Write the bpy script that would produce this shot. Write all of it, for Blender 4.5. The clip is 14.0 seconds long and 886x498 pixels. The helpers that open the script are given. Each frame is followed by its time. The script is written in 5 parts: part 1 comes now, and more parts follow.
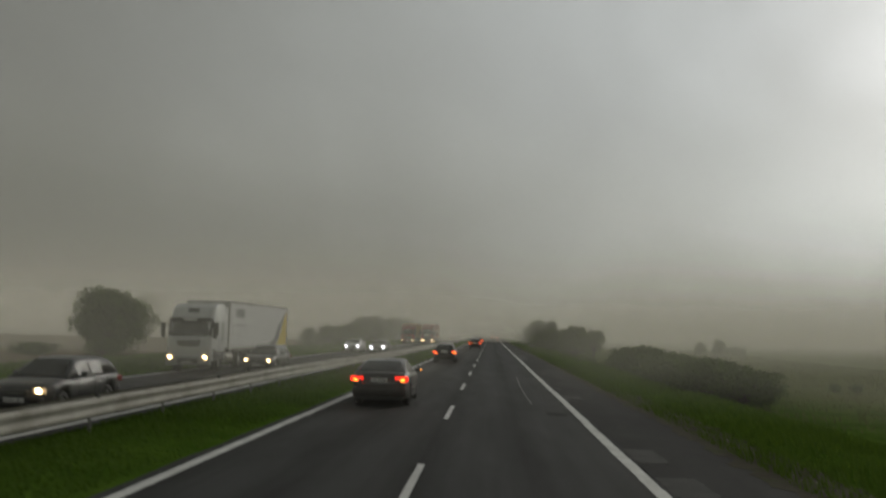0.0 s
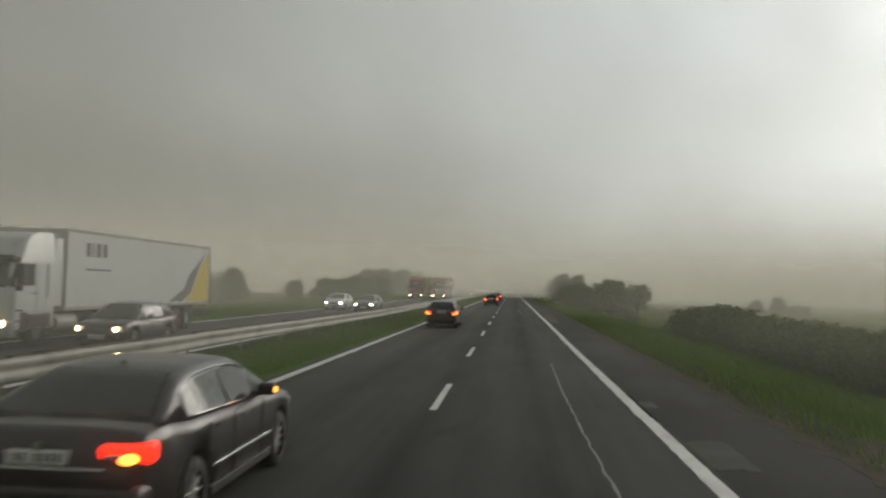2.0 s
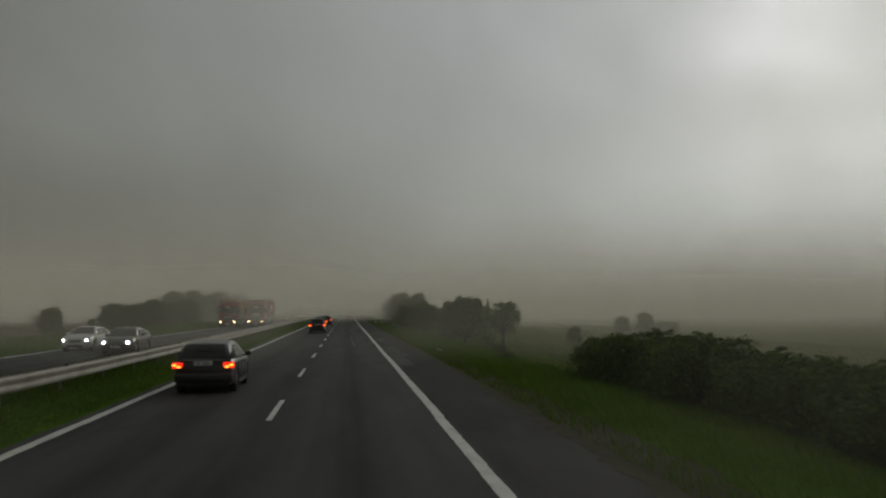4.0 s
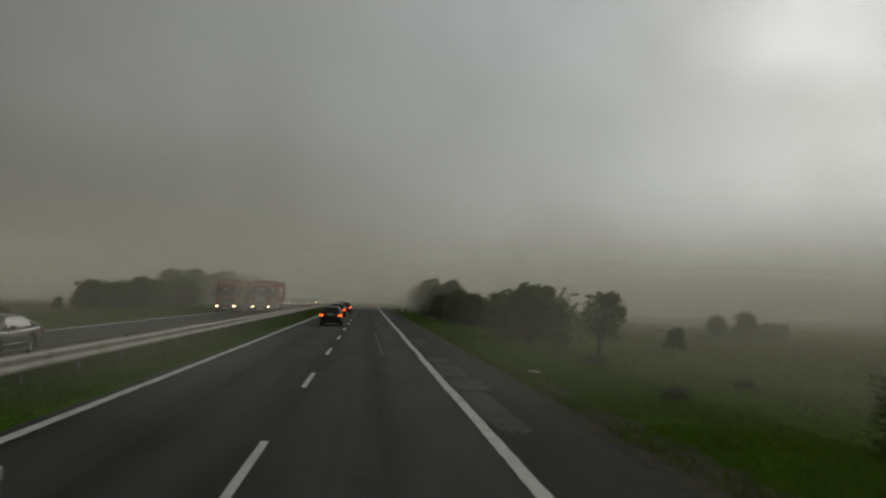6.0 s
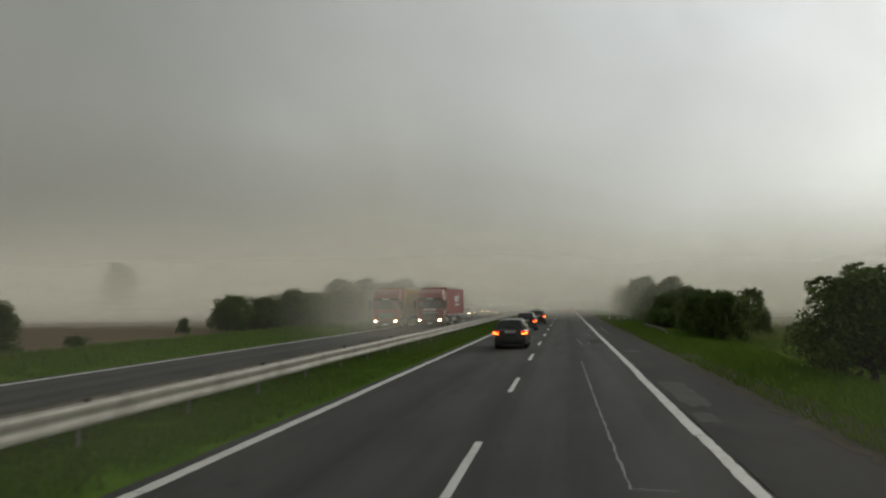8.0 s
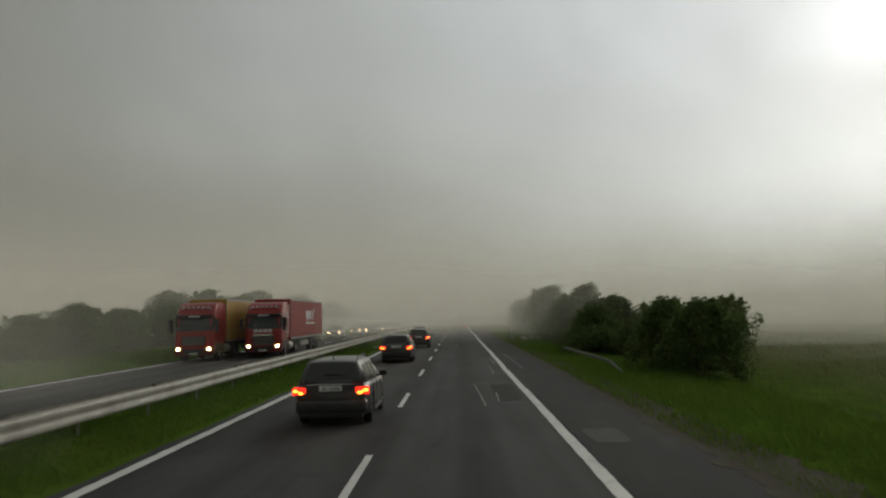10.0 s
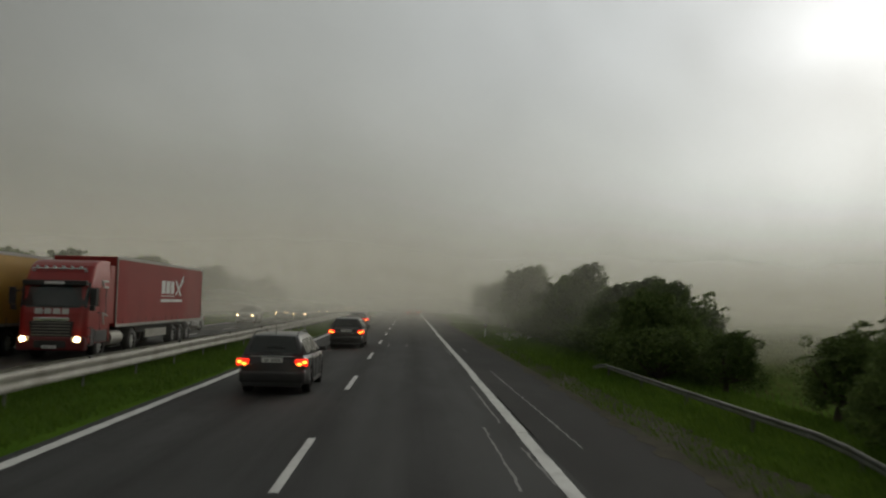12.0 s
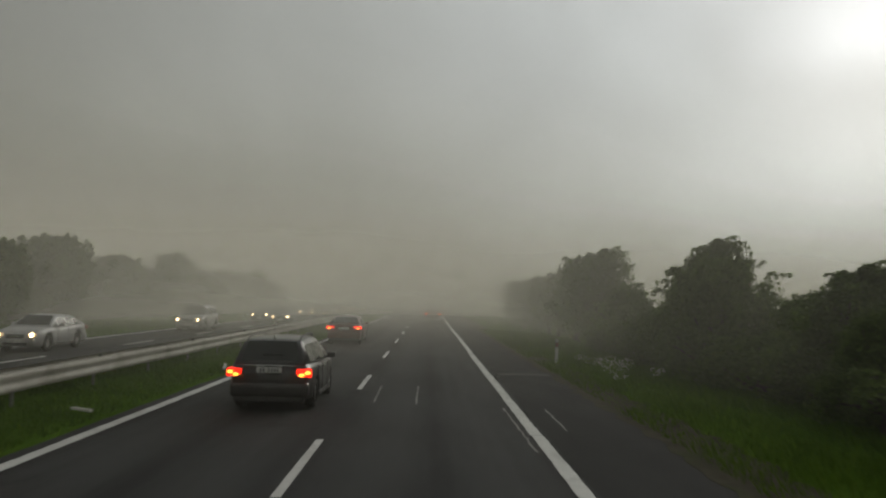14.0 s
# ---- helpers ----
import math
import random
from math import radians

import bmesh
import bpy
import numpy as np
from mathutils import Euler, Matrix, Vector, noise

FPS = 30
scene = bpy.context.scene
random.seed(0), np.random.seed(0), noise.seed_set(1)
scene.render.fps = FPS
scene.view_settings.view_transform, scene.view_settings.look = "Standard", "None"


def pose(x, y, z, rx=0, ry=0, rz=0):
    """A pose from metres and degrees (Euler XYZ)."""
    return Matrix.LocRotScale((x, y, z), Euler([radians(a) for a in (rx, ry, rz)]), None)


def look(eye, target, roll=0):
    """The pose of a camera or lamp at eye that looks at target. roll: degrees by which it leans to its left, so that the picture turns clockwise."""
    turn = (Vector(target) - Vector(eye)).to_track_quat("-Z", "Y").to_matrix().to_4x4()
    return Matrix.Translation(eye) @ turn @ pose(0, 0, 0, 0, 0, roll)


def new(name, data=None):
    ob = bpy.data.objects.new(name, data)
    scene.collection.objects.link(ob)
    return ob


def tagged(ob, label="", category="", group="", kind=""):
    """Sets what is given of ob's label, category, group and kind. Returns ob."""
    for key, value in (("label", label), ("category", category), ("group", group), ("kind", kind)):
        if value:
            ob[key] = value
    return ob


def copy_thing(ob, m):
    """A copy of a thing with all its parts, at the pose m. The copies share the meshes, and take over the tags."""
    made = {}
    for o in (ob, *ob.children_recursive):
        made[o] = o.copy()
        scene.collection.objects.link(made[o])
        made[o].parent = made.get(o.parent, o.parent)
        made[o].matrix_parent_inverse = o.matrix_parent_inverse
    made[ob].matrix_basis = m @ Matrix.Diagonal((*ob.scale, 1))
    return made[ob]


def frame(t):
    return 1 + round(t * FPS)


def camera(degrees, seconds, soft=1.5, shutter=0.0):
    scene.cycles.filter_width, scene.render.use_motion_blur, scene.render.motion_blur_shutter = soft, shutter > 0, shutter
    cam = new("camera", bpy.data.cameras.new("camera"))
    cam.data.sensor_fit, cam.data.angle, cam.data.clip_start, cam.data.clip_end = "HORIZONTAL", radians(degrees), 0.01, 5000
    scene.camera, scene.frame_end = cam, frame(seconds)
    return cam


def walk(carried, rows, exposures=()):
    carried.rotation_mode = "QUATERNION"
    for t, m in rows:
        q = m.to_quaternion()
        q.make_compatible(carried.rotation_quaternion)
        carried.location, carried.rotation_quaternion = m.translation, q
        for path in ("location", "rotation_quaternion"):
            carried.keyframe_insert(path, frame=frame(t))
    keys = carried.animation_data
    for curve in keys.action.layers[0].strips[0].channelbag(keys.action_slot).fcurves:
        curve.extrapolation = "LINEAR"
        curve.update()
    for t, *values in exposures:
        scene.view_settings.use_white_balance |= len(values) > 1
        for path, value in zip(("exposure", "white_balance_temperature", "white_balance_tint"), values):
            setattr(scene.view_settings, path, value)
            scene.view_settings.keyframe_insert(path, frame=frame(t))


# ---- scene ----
# Camera: carried in the right-hand lane of a dual carriageway, driving slowly into a dust storm.
cam = camera(56.6, 14.0, soft=2.2, shutter=0.3)
ROWS = [
    (0.0, (1.23, -10.98, 2.36, 3.36, 5.81, -1.02)),
    (0.5, (1.27, -5.83, 2.31, 2.92, -0.46, -4.00)),
    (1.0, (1.31, -0.71, 2.28, 6.68, -1.86, -4.78)),
    (1.2, (1.34, 1.18, 2.30, 6.79, -1.12, -5.27)),
    (1.5, (1.38, 4.15, 2.27, 7.51, 0.08, -4.72)),
    (1.8, (1.39, 6.95, 2.27, 7.06, 2.07, -2.46)),
    (2.0, (1.40, 8.90, 2.24, 4.80, 2.67, -1.33)),
    (2.6, (1.45, 15.10, 2.26, 0.50, 3.90, -0.60)),
    (3.3, (1.58, 22.20, 2.34, -4.20, 4.20, -0.10)),
    (3.9, (1.68, 28.30, 2.42, -6.50, 4.20, 0.20)),
    (4.5, (1.74, 34.39, 2.46, -7.11, 4.17, 0.31)),
    (5.0, (1.76, 39.91, 2.38, -6.67, 4.44, -0.62)),
    (5.5, (1.71, 45.20, 2.43, -6.95, 4.29, -2.36)),
    (6.0, (1.58, 50.40, 2.39, -5.20, 3.45, -1.65)),
    (6.5, (1.46, 56.41, 2.42, 4.69, 2.38, -0.35)),
    (7.0, (1.43, 62.41, 2.42, 9.50, 2.38, 0.41)),
    (7.2, (1.43, 64.75, 2.42, 10.16, 2.42, 0.25)),
    (7.5, (1.44, 68.39, 2.38, 11.20, 3.46, 0.25)),
    (8.0, (1.51, 73.92, 2.37, 8.43, 3.79, 0.79)),
    (8.6, (1.56, 80.80, 2.40, 5.00, 4.00, 1.00)),
    (9.2, (1.60, 87.70, 2.43, 2.60, 4.30, 1.20)),
    (9.8, (1.64, 94.70, 2.46, 1.20, 4.60, 1.35)),
    (10.5, (1.67, 102.94, 2.47, 0.42, 4.82, 1.41)),
    (11.0, (1.70, 109.17, 2.44, -0.78, 4.64, 1.20)),
    (11.5, (1.62, 115.43, 2.41, -1.16, 4.71, -0.38)),
    (12.0, (1.64, 121.52, 2.41, -2.33, 3.69, -1.13)),
    (12.5, (1.70, 127.52, 2.37, -3.42, 2.97, 1.08)),
    (13.0, (1.68, 133.52, 2.36, -3.45, 4.08, 0.40)),
    (13.5, (1.74, 139.72, 2.40, -1.73, 3.79, -0.81)),
    (14.0, (1.79, 145.91, 2.41, -1.00, 3.57, -1.28)),
]
EXPOSURES = [(0.0, -0.15), (0.5, 0.25), (1.0, 0.6), (1.5, 0.6), (2.0, 0.35), (4.5, -0.64), (5.5, -0.64), (6.0, -0.46), (6.5, -0.05), (7.0, 0.3), (7.5, 0.3), (8.0, 0.3),
             (10.5, 0.05), (12.0, 0.0), (12.5, 0.02), (13.0, -0.12), (13.5, -0.14), (14.0, 0.03)]
walk(cam, [(t, pose(x, y, z, 90 + pitch, roll, yaw)) for t, (x, y, z, yaw, pitch, roll) in ROWS], EXPOSURES)

# ---------------------------------------------------------------- world and sun
SUN_AZ, SUN_EL = radians(33.5), radians(19)
SUN_DIR = Vector((math.sin(SUN_AZ) * math.cos(SUN_EL), math.cos(SUN_AZ) * math.cos(SUN_EL), math.sin(SUN_EL)))


class Nodes:
    """Small helper to write node trees in few lines."""

    def __init__(self, tree):
        self.tree = tree
        tree.nodes.clear()

    def add(self, kind):
        return self.tree.nodes.new(kind)

    def link(self, a, b):
        self.tree.links.new(a, b)

    def put(self, socket, value):
        if isinstance(value, bpy.types.NodeSocket):
            self.link(value, socket)
        else:
            socket.default_value = value

    def math(self, op, a, b=0.0, c=0.0, clamp=False):
        n = self.add("ShaderNodeMath")
        n.operation, n.use_clamp = op, clamp
        for i, v in enumerate((a, b, c)):
            self.put(n.inputs[i], v)
        return n.outputs[0]

    def ramp(self, fac, stops, ease="LINEAR"):
        n = self.add("ShaderNodeValToRGB")
        n.color_ramp.interpolation = ease
        while len(n.color_ramp.elements) < len(stops):
            n.color_ramp.elements.new(0.5)
        for e, (p, c) in zip(n.color_ramp.elements, stops):
            e.position = p
            e.color = (*c, 1.0) if isinstance(c, tuple) else (c, c, c, 1.0)
        self.put(n.inputs[0], fac)
        return n.outputs[0]

    def noise(self, vector, scale, detail=4.0, rough=0.55, distortion=0.0):
        n = self.add("ShaderNodeTexNoise")
        self.link(vector, n.inputs["Vector"])
        n.inputs["Scale"].default_value = scale
        n.inputs["Detail"].default_value = detail
        n.inputs["Roughness"].default_value = rough
        n.inputs["Distortion"].default_value = distortion
        return n.outputs[0]

    def mix(self, fac, a, b, blend="MIX"):
        n = self.add("ShaderNodeMix")
        n.data_type, n.blend_type = "RGBA", blend
        self.put(n.inputs[0], fac)
        for i, v in ((6, a), (7, b)):
            self.put(n.inputs[i], (*v, 1.0) if isinstance(v, tuple) and len(v) == 3 else v)
        return n.outputs[2]

    def scaled(self, vector, s):
        n = self.add("ShaderNodeMapping")
        self.link(vector, n.inputs[0])
        n.inputs["Scale"].default_value = s
        return n.outputs[0]


scene.cycles.transparent_max_bounces = 64
world = bpy.data.worlds.new("dust_storm_sky")
scene.world = world
world.use_nodes = True
W = Nodes(world.node_tree)
wdir = W.add("ShaderNodeTexCoord").outputs["Generated"]
wsep = W.add("ShaderNodeSeparateXYZ")
W.link(wdir, wsep.inputs[0])
wdot = W.add("ShaderNodeVectorMath")
wdot.operation = "DOT_PRODUCT"
W.link(wdir, wdot.inputs[0])
wdot.inputs[1].default_value = SUN_DIR
billow = W.noise(W.scaled(wdir, (1.0, 1.0, 1.7)), 2.3, 4.0, 0.45, 0.2)
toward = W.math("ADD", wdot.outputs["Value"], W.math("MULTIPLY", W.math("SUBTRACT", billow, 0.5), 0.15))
# first two stops: unseen sky behind the camera, brightened to light faces turned there
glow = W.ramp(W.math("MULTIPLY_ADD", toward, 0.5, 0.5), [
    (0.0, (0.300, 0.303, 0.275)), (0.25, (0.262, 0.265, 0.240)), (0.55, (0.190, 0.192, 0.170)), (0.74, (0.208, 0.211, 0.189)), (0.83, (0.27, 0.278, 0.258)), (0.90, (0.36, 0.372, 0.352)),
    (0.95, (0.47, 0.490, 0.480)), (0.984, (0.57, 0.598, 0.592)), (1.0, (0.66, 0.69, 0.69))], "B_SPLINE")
# the sun behind the cloud: a small blown-out patch
core = W.ramp(W.math("MULTIPLY_ADD", W.math("MULTIPLY_ADD", W.math("SUBTRACT", billow, 0.5), 0.05, wdot.outputs["Value"]), 20.0, -19.0, clamp=True), [(0.0, 0.0), (0.35, 0.01), (0.60, 0.07), (0.80, 0.22), (0.92, 0.5), (1.0, 0.9)], "B_SPLINE")
streak = W.noise(W.scaled(wdir, (1.0, 0.7, 0.9)), 3.6, 5.0, 0.5, 0.8)
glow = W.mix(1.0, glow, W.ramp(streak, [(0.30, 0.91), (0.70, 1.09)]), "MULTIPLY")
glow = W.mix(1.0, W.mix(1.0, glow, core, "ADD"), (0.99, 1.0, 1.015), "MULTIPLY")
low = W.math("ADD", wsep.outputs[2], W.math("MULTIPLY", W.math("SUBTRACT", billow, 0.5), 0.06))
veil = W.ramp(W.math("MULTIPLY_ADD", low, 3.0, 0.06, clamp=True), [(0.0, (0.93, 0.89, 0.78)), (0.18, (0.97, 0.95, 0.88)), (0.42, (1.01, 1.005, 0.975)), (1.0, (1.0, 1.0, 1.0))], "EASE")
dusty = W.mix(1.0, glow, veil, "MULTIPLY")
# the thick of the storm stands to the left, low over the fields
bank = W.ramp(W.math("MULTIPLY_ADD", wsep.outputs[0], 1.25, 0.5, clamp=True), [(0.0, 0.76), (0.30, 0.76), (0.58, 1.0), (0.72, 1.14), (0.90, 1.30), (1.0, 1.32)])
dusty = W.mix(W.ramp(W.math("MULTIPLY", low, 4.2, clamp=True), [(0.0, 1.0), (0.45, 0.9), (1.0, 0.0)], "EASE"), dusty, W.mix(1.0, dusty, bank, "MULTIPLY"))
sky = W.add("ShaderNodeTexSky")
sky.sky_type, sky.sun_disc, sky.sun_elevation, sky.sun_rotation, sky.dust_density = "NISHITA", False, SUN_EL, SUN_AZ, 8.0
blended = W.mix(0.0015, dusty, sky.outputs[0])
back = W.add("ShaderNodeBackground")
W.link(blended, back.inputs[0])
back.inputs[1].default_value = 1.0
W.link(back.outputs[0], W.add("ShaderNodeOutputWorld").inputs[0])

sun = new("sun", bpy.data.lights.new("sun", "SUN"))
sun.data.energy, sun.data.angle, sun.data.color = 0.88, radians(35), (1.0, 0.95, 0.83)
sun.matrix_world = look((0, 0, 60), Vector((0, 0, 60)) - SUN_DIR)

# ---------------------------------------------------------------- materials


def surface(name, c1, c2, scale=6.0, fine=60.0, rough=0.7, bump=0.2, metal=0.0, c3=None, stretch=(1, 1, 1), coat=0.0, spec=0.5, lift=0.02, per_object=0.0):
    """Two colours mixed by coarse and fine noise, with fine relief; c3: stains."""
    m = bpy.data.materials.new(name)
    m.use_nodes = True
    n = Nodes(m.node_tree)
    co = n.scaled(n.add("ShaderNodeTexCoord").outputs["Object"], stretch)
    coarse, grain = n.noise(co, scale, 4.0), n.noise(co, fine, 3.0, 0.6)
    fac = n.ramp(n.math("MULTIPLY_ADD", grain, 0.45, n.math("MULTIPLY", coarse, 0.55)), [(0.36, 0.0), (0.64, 1.0)])
    colour = n.mix(fac, c1, c2)
    if c3:
        colour = n.mix(n.ramp(n.noise(co, scale * 0.37, 5.0, 0.6, 0.6), [(0.52, 0.0), (0.66, 0.75)]), colour, c3)
    if per_object:
        colour = n.mix(n.math("MULTIPLY", n.add("ShaderNodeObjectInfo").outputs["Random"], per_object), colour, c2)
    b = n.add("ShaderNodeBsdfPrincipled")
    n.link(colour, b.inputs["Base Color"])
    n.put(b.inputs["Roughness"], n.math("MULTIPLY_ADD", grain, 0.16, rough - 0.08, clamp=True))
    b.inputs["Metallic"].default_value, b.inputs["Coat Weight"].default_value, b.inputs["Specular IOR Level"].default_value = metal, coat, spec
    if bump:
        bp = n.add("ShaderNodeBump")
        bp.inputs["Strength"].default_value, bp.inputs["Distance"].default_value = bump, lift
        n.link(grain, bp.inputs["Height"])
        n.link(bp.outputs[0], b.inputs["Normal"])
    n.link(b.outputs[0], n.add("ShaderNodeOutputMaterial").inputs[0])
    return m


def lamp_glass(name, colour, strength, base):
    m = bpy.data.materials.new(name)
    m.use_nodes = True
    n = Nodes(m.node_tree)
    co = n.add("ShaderNodeTexCoord").outputs["Object"]
    b = n.add("ShaderNodeBsdfPrincipled")
    n.link(n.mix(n.noise(co, 30.0), base, tuple(c * 0.7 for c in base)), b.inputs["Base Color"])
    b.inputs["Roughness"].default_value = 0.15
    b.inputs["Emission Color"].default_value = (*colour, 1)
    b.inputs["Emission Strength"].default_value = strength
    n.link(b.outputs[0], n.add("ShaderNodeOutputMaterial").inputs[0])
    return m


def leafage(name, c1, c2):
    """Leaves: colour varies leaf by leaf and tree by tree, a little light comes through."""
    m = bpy.data.materials.new(name)
    m.use_nodes = True
    n = Nodes(m.node_tree)
    r = n.add("ShaderNodeNewGeometry").outputs["Random Per Island"]
    o = n.add("ShaderNodeObjectInfo").outputs["Random"]
    colour = n.mix(n.math("MULTIPLY_ADD", r, 0.65, n.math("MULTIPLY", o, 0.35)), c1, c2)
    b = n.add("ShaderNodeBsdfPrincipled")
    n.link(colour, b.inputs["Base Color"])
    b.inputs["Roughness"].default_value, b.inputs["Specular IOR Level"].default_value = 0.75, 0.12
    t = n.add("ShaderNodeBsdfTranslucent")
    n.link(colour, t.inputs[0])
    mixed = n.add("ShaderNodeMixShader")
    mixed.inputs[0].default_value = 0.42
    n.link(b.outputs[0], mixed.inputs[1])
    n.link(t.outputs[0], mixed.inputs[2])
    n.link(mixed.outputs[0], n.add("ShaderNodeOutputMaterial").inputs[0])
    return m


def window_glass(name):
    """Tinted car glass: mostly mirror-like at a slant, half see-through."""
    m = bpy.data.materials.new(name)
    m.use_nodes = True
    n = Nodes(m.node_tree)
    b = n.add("ShaderNodeBsdfPrincipled")
    co = n.add("ShaderNodeTexCoord").outputs["Object"]
    n.link(n.mix(n.noise(co, 5.0), (0.026, 0.030, 0.029), (0.045, 0.049, 0.047)), b.inputs["Base Color"])
    b.inputs["Roughness"].default_value, b.inputs["Specular IOR Level"].default_value = 0.06, 0.5
    clear = n.add("ShaderNodeBsdfTransparent")
    clear.inputs[0].default_value = (0.55, 0.6, 0.58, 1)
    mixed = n.add("ShaderNodeMixShader")
    mixed.inputs[0].default_value = 0.16
    n.link(b.outputs[0], mixed.inputs[1])
    n.link(clear.outputs[0], mixed.inputs[2])
    n.link(mixed.outputs[0], n.add("ShaderNodeOutputMaterial").inputs[0])
    return m


def asphalt(name, centre, half):
    """Worn dark asphalt with polished wheel tracks, seams and stains."""
    m = bpy.data.materials.new(name)
    m.use_nodes = True
    n = Nodes(m.node_tree)
    co = n.add("ShaderNodeTexCoord").outputs["Object"]
    sep = n.add("ShaderNodeSeparateXYZ")
    n.link(co, sep.inputs[0])
    grain = n.noise(co, 90.0, 2.0, 0.7)
    blot = n.noise(n.scaled(co, (1.0, 0.16, 1.0)), 0.9, 5.0, 0.55)
    streak = n.noise(n.scaled(co, (1.0, 0.012, 1.0)), 2.4, 3.0)
    across = n.math("ABSOLUTE", n.math("SINE", n.math("MULTIPLY", n.math("SUBTRACT", sep.outputs[0], centre), math.pi / half * 2)))
    fac = n.math("ADD", n.math("MULTIPLY", across, 0.30), n.math("MULTIPLY_ADD", blot, 0.50, n.math("MULTIPLY", streak, 0.5)))
    colour = n.mix(n.ramp(fac, [(0.42, 0.0), (0.84, 1.0)]), (0.0125, 0.0130, 0.0128), (0.049, 0.0502, 0.0490))
    colour = n.mix(n.math("MULTIPLY", grain, 0.4), colour, (0.034, 0.0345, 0.0334))
    oil = n.ramp(n.noise(n.scaled(co, (1.0, 0.35, 1.0)), 0.55, 6.0, 0.65, 1.2), [(0.60, 0.0), (0.70, 0.55)])
    colour = n.mix(oil, colour, (0.014, 0.014, 0.0138))
    b = n.add("ShaderNodeBsdfPrincipled")
    n.link(colour, b.inputs["Base Color"])
    n.put(b.inputs["Roughness"], n.math("MULTIPLY_ADD", blot, -0.16, 0.92))
    b.inputs["Specular IOR Level"].default_value = 0.2
    bp = n.add("ShaderNodeBump")
    bp.inputs["Strength"].default_value, bp.inputs["Distance"].default_value = 0.35, 0.01
    n.link(grain, bp.inputs["Height"])
    n.link(bp.outputs[0], b.inputs["Normal"])
    n.link(b.outputs[0], n.add("ShaderNodeOutputMaterial").inputs[0])
    return m


def land(name):
    """Grass along the road, bare dry ploughed soil in the left field, far right ground paled towards the haze."""
    m = bpy.data.materials.new(name)
    m.use_nodes = True
    n = Nodes(m.node_tree)
    co = n.add("ShaderNodeTexCoord").outputs["Object"]
    sep = n.add("ShaderNodeSeparateXYZ")
    n.link(co, sep.inputs[0])
    big, mid, fine = n.noise(co, 0.06, 4.0), n.noise(co, 0.8, 4.0), n.noise(co, 18.0, 3.0, 0.7)
    grass = n.mix(n.ramp(mid, [(0.35, 0.0), (0.68, 1.0)]), (0.055, 0.116, 0.012), (0.098, 0.172, 0.022))
    grass = n.mix(n.math("MULTIPLY", fine, 0.55), grass, (0.048, 0.076, 0.016))
    grass = n.mix(n.ramp(big, [(0.5, 0.0), (0.7, 0.5)]), grass, (0.080, 0.088, 0.020))
    furrow = n.noise(n.scaled(co, (1.0, 0.04, 1.0)), 1.4, 3.0)
    soil = n.mix(furrow, (0.11, 0.085, 0.058), (0.20, 0.165, 0.12))
    edge = n.math("ADD", n.math("MULTIPLY", n.math("SUBTRACT", mid, 0.5), 5.0), n.math("MULTIPLY", n.math("SUBTRACT", big, 0.5), 14.0))
    hay = n.math("MULTIPLY_ADD", n.math("ADD", sep.outputs[0], n.math("MULTIPLY", edge, 0.4)), 0.11, -1.45, clamp=True)
    grass = n.mix(n.math("MULTIPLY", hay, 0.7), grass, n.mix(mid, (0.125, 0.130, 0.062), (0.175, 0.175, 0.095)))
    left = n.math("MULTIPLY_ADD", n.math("ADD", sep.outputs[0], edge), -0.35, -9.6, clamp=True)
    # haze put into the colour: far right ground takes the pale soil tone
    right = n.math("MULTIPLY_ADD", n.math("ADD", sep.outputs[0], edge), 0.05, -4.0, clamp=True)
    colour = n.mix(n.math("MAXIMUM", left, right), grass, soil)
    b = n.add("ShaderNodeBsdfPrincipled")
    n.link(colour, b.inputs["Base Color"])
    b.inputs["Roughness"].default_value, b.inputs["Specular IOR Level"].default_value = 1.0, 0.0
    bp = n.add("ShaderNodeBump")
    bp.inputs["Strength"].default_value, bp.inputs["Distance"].default_value = 0.6, 0.08
    n.link(fine, bp.inputs["Height"])
    n.link(bp.outputs[0], b.inputs["Normal"])
    n.link(b.outputs[0], n.add("ShaderNodeOutputMaterial").inputs[0])
    return m


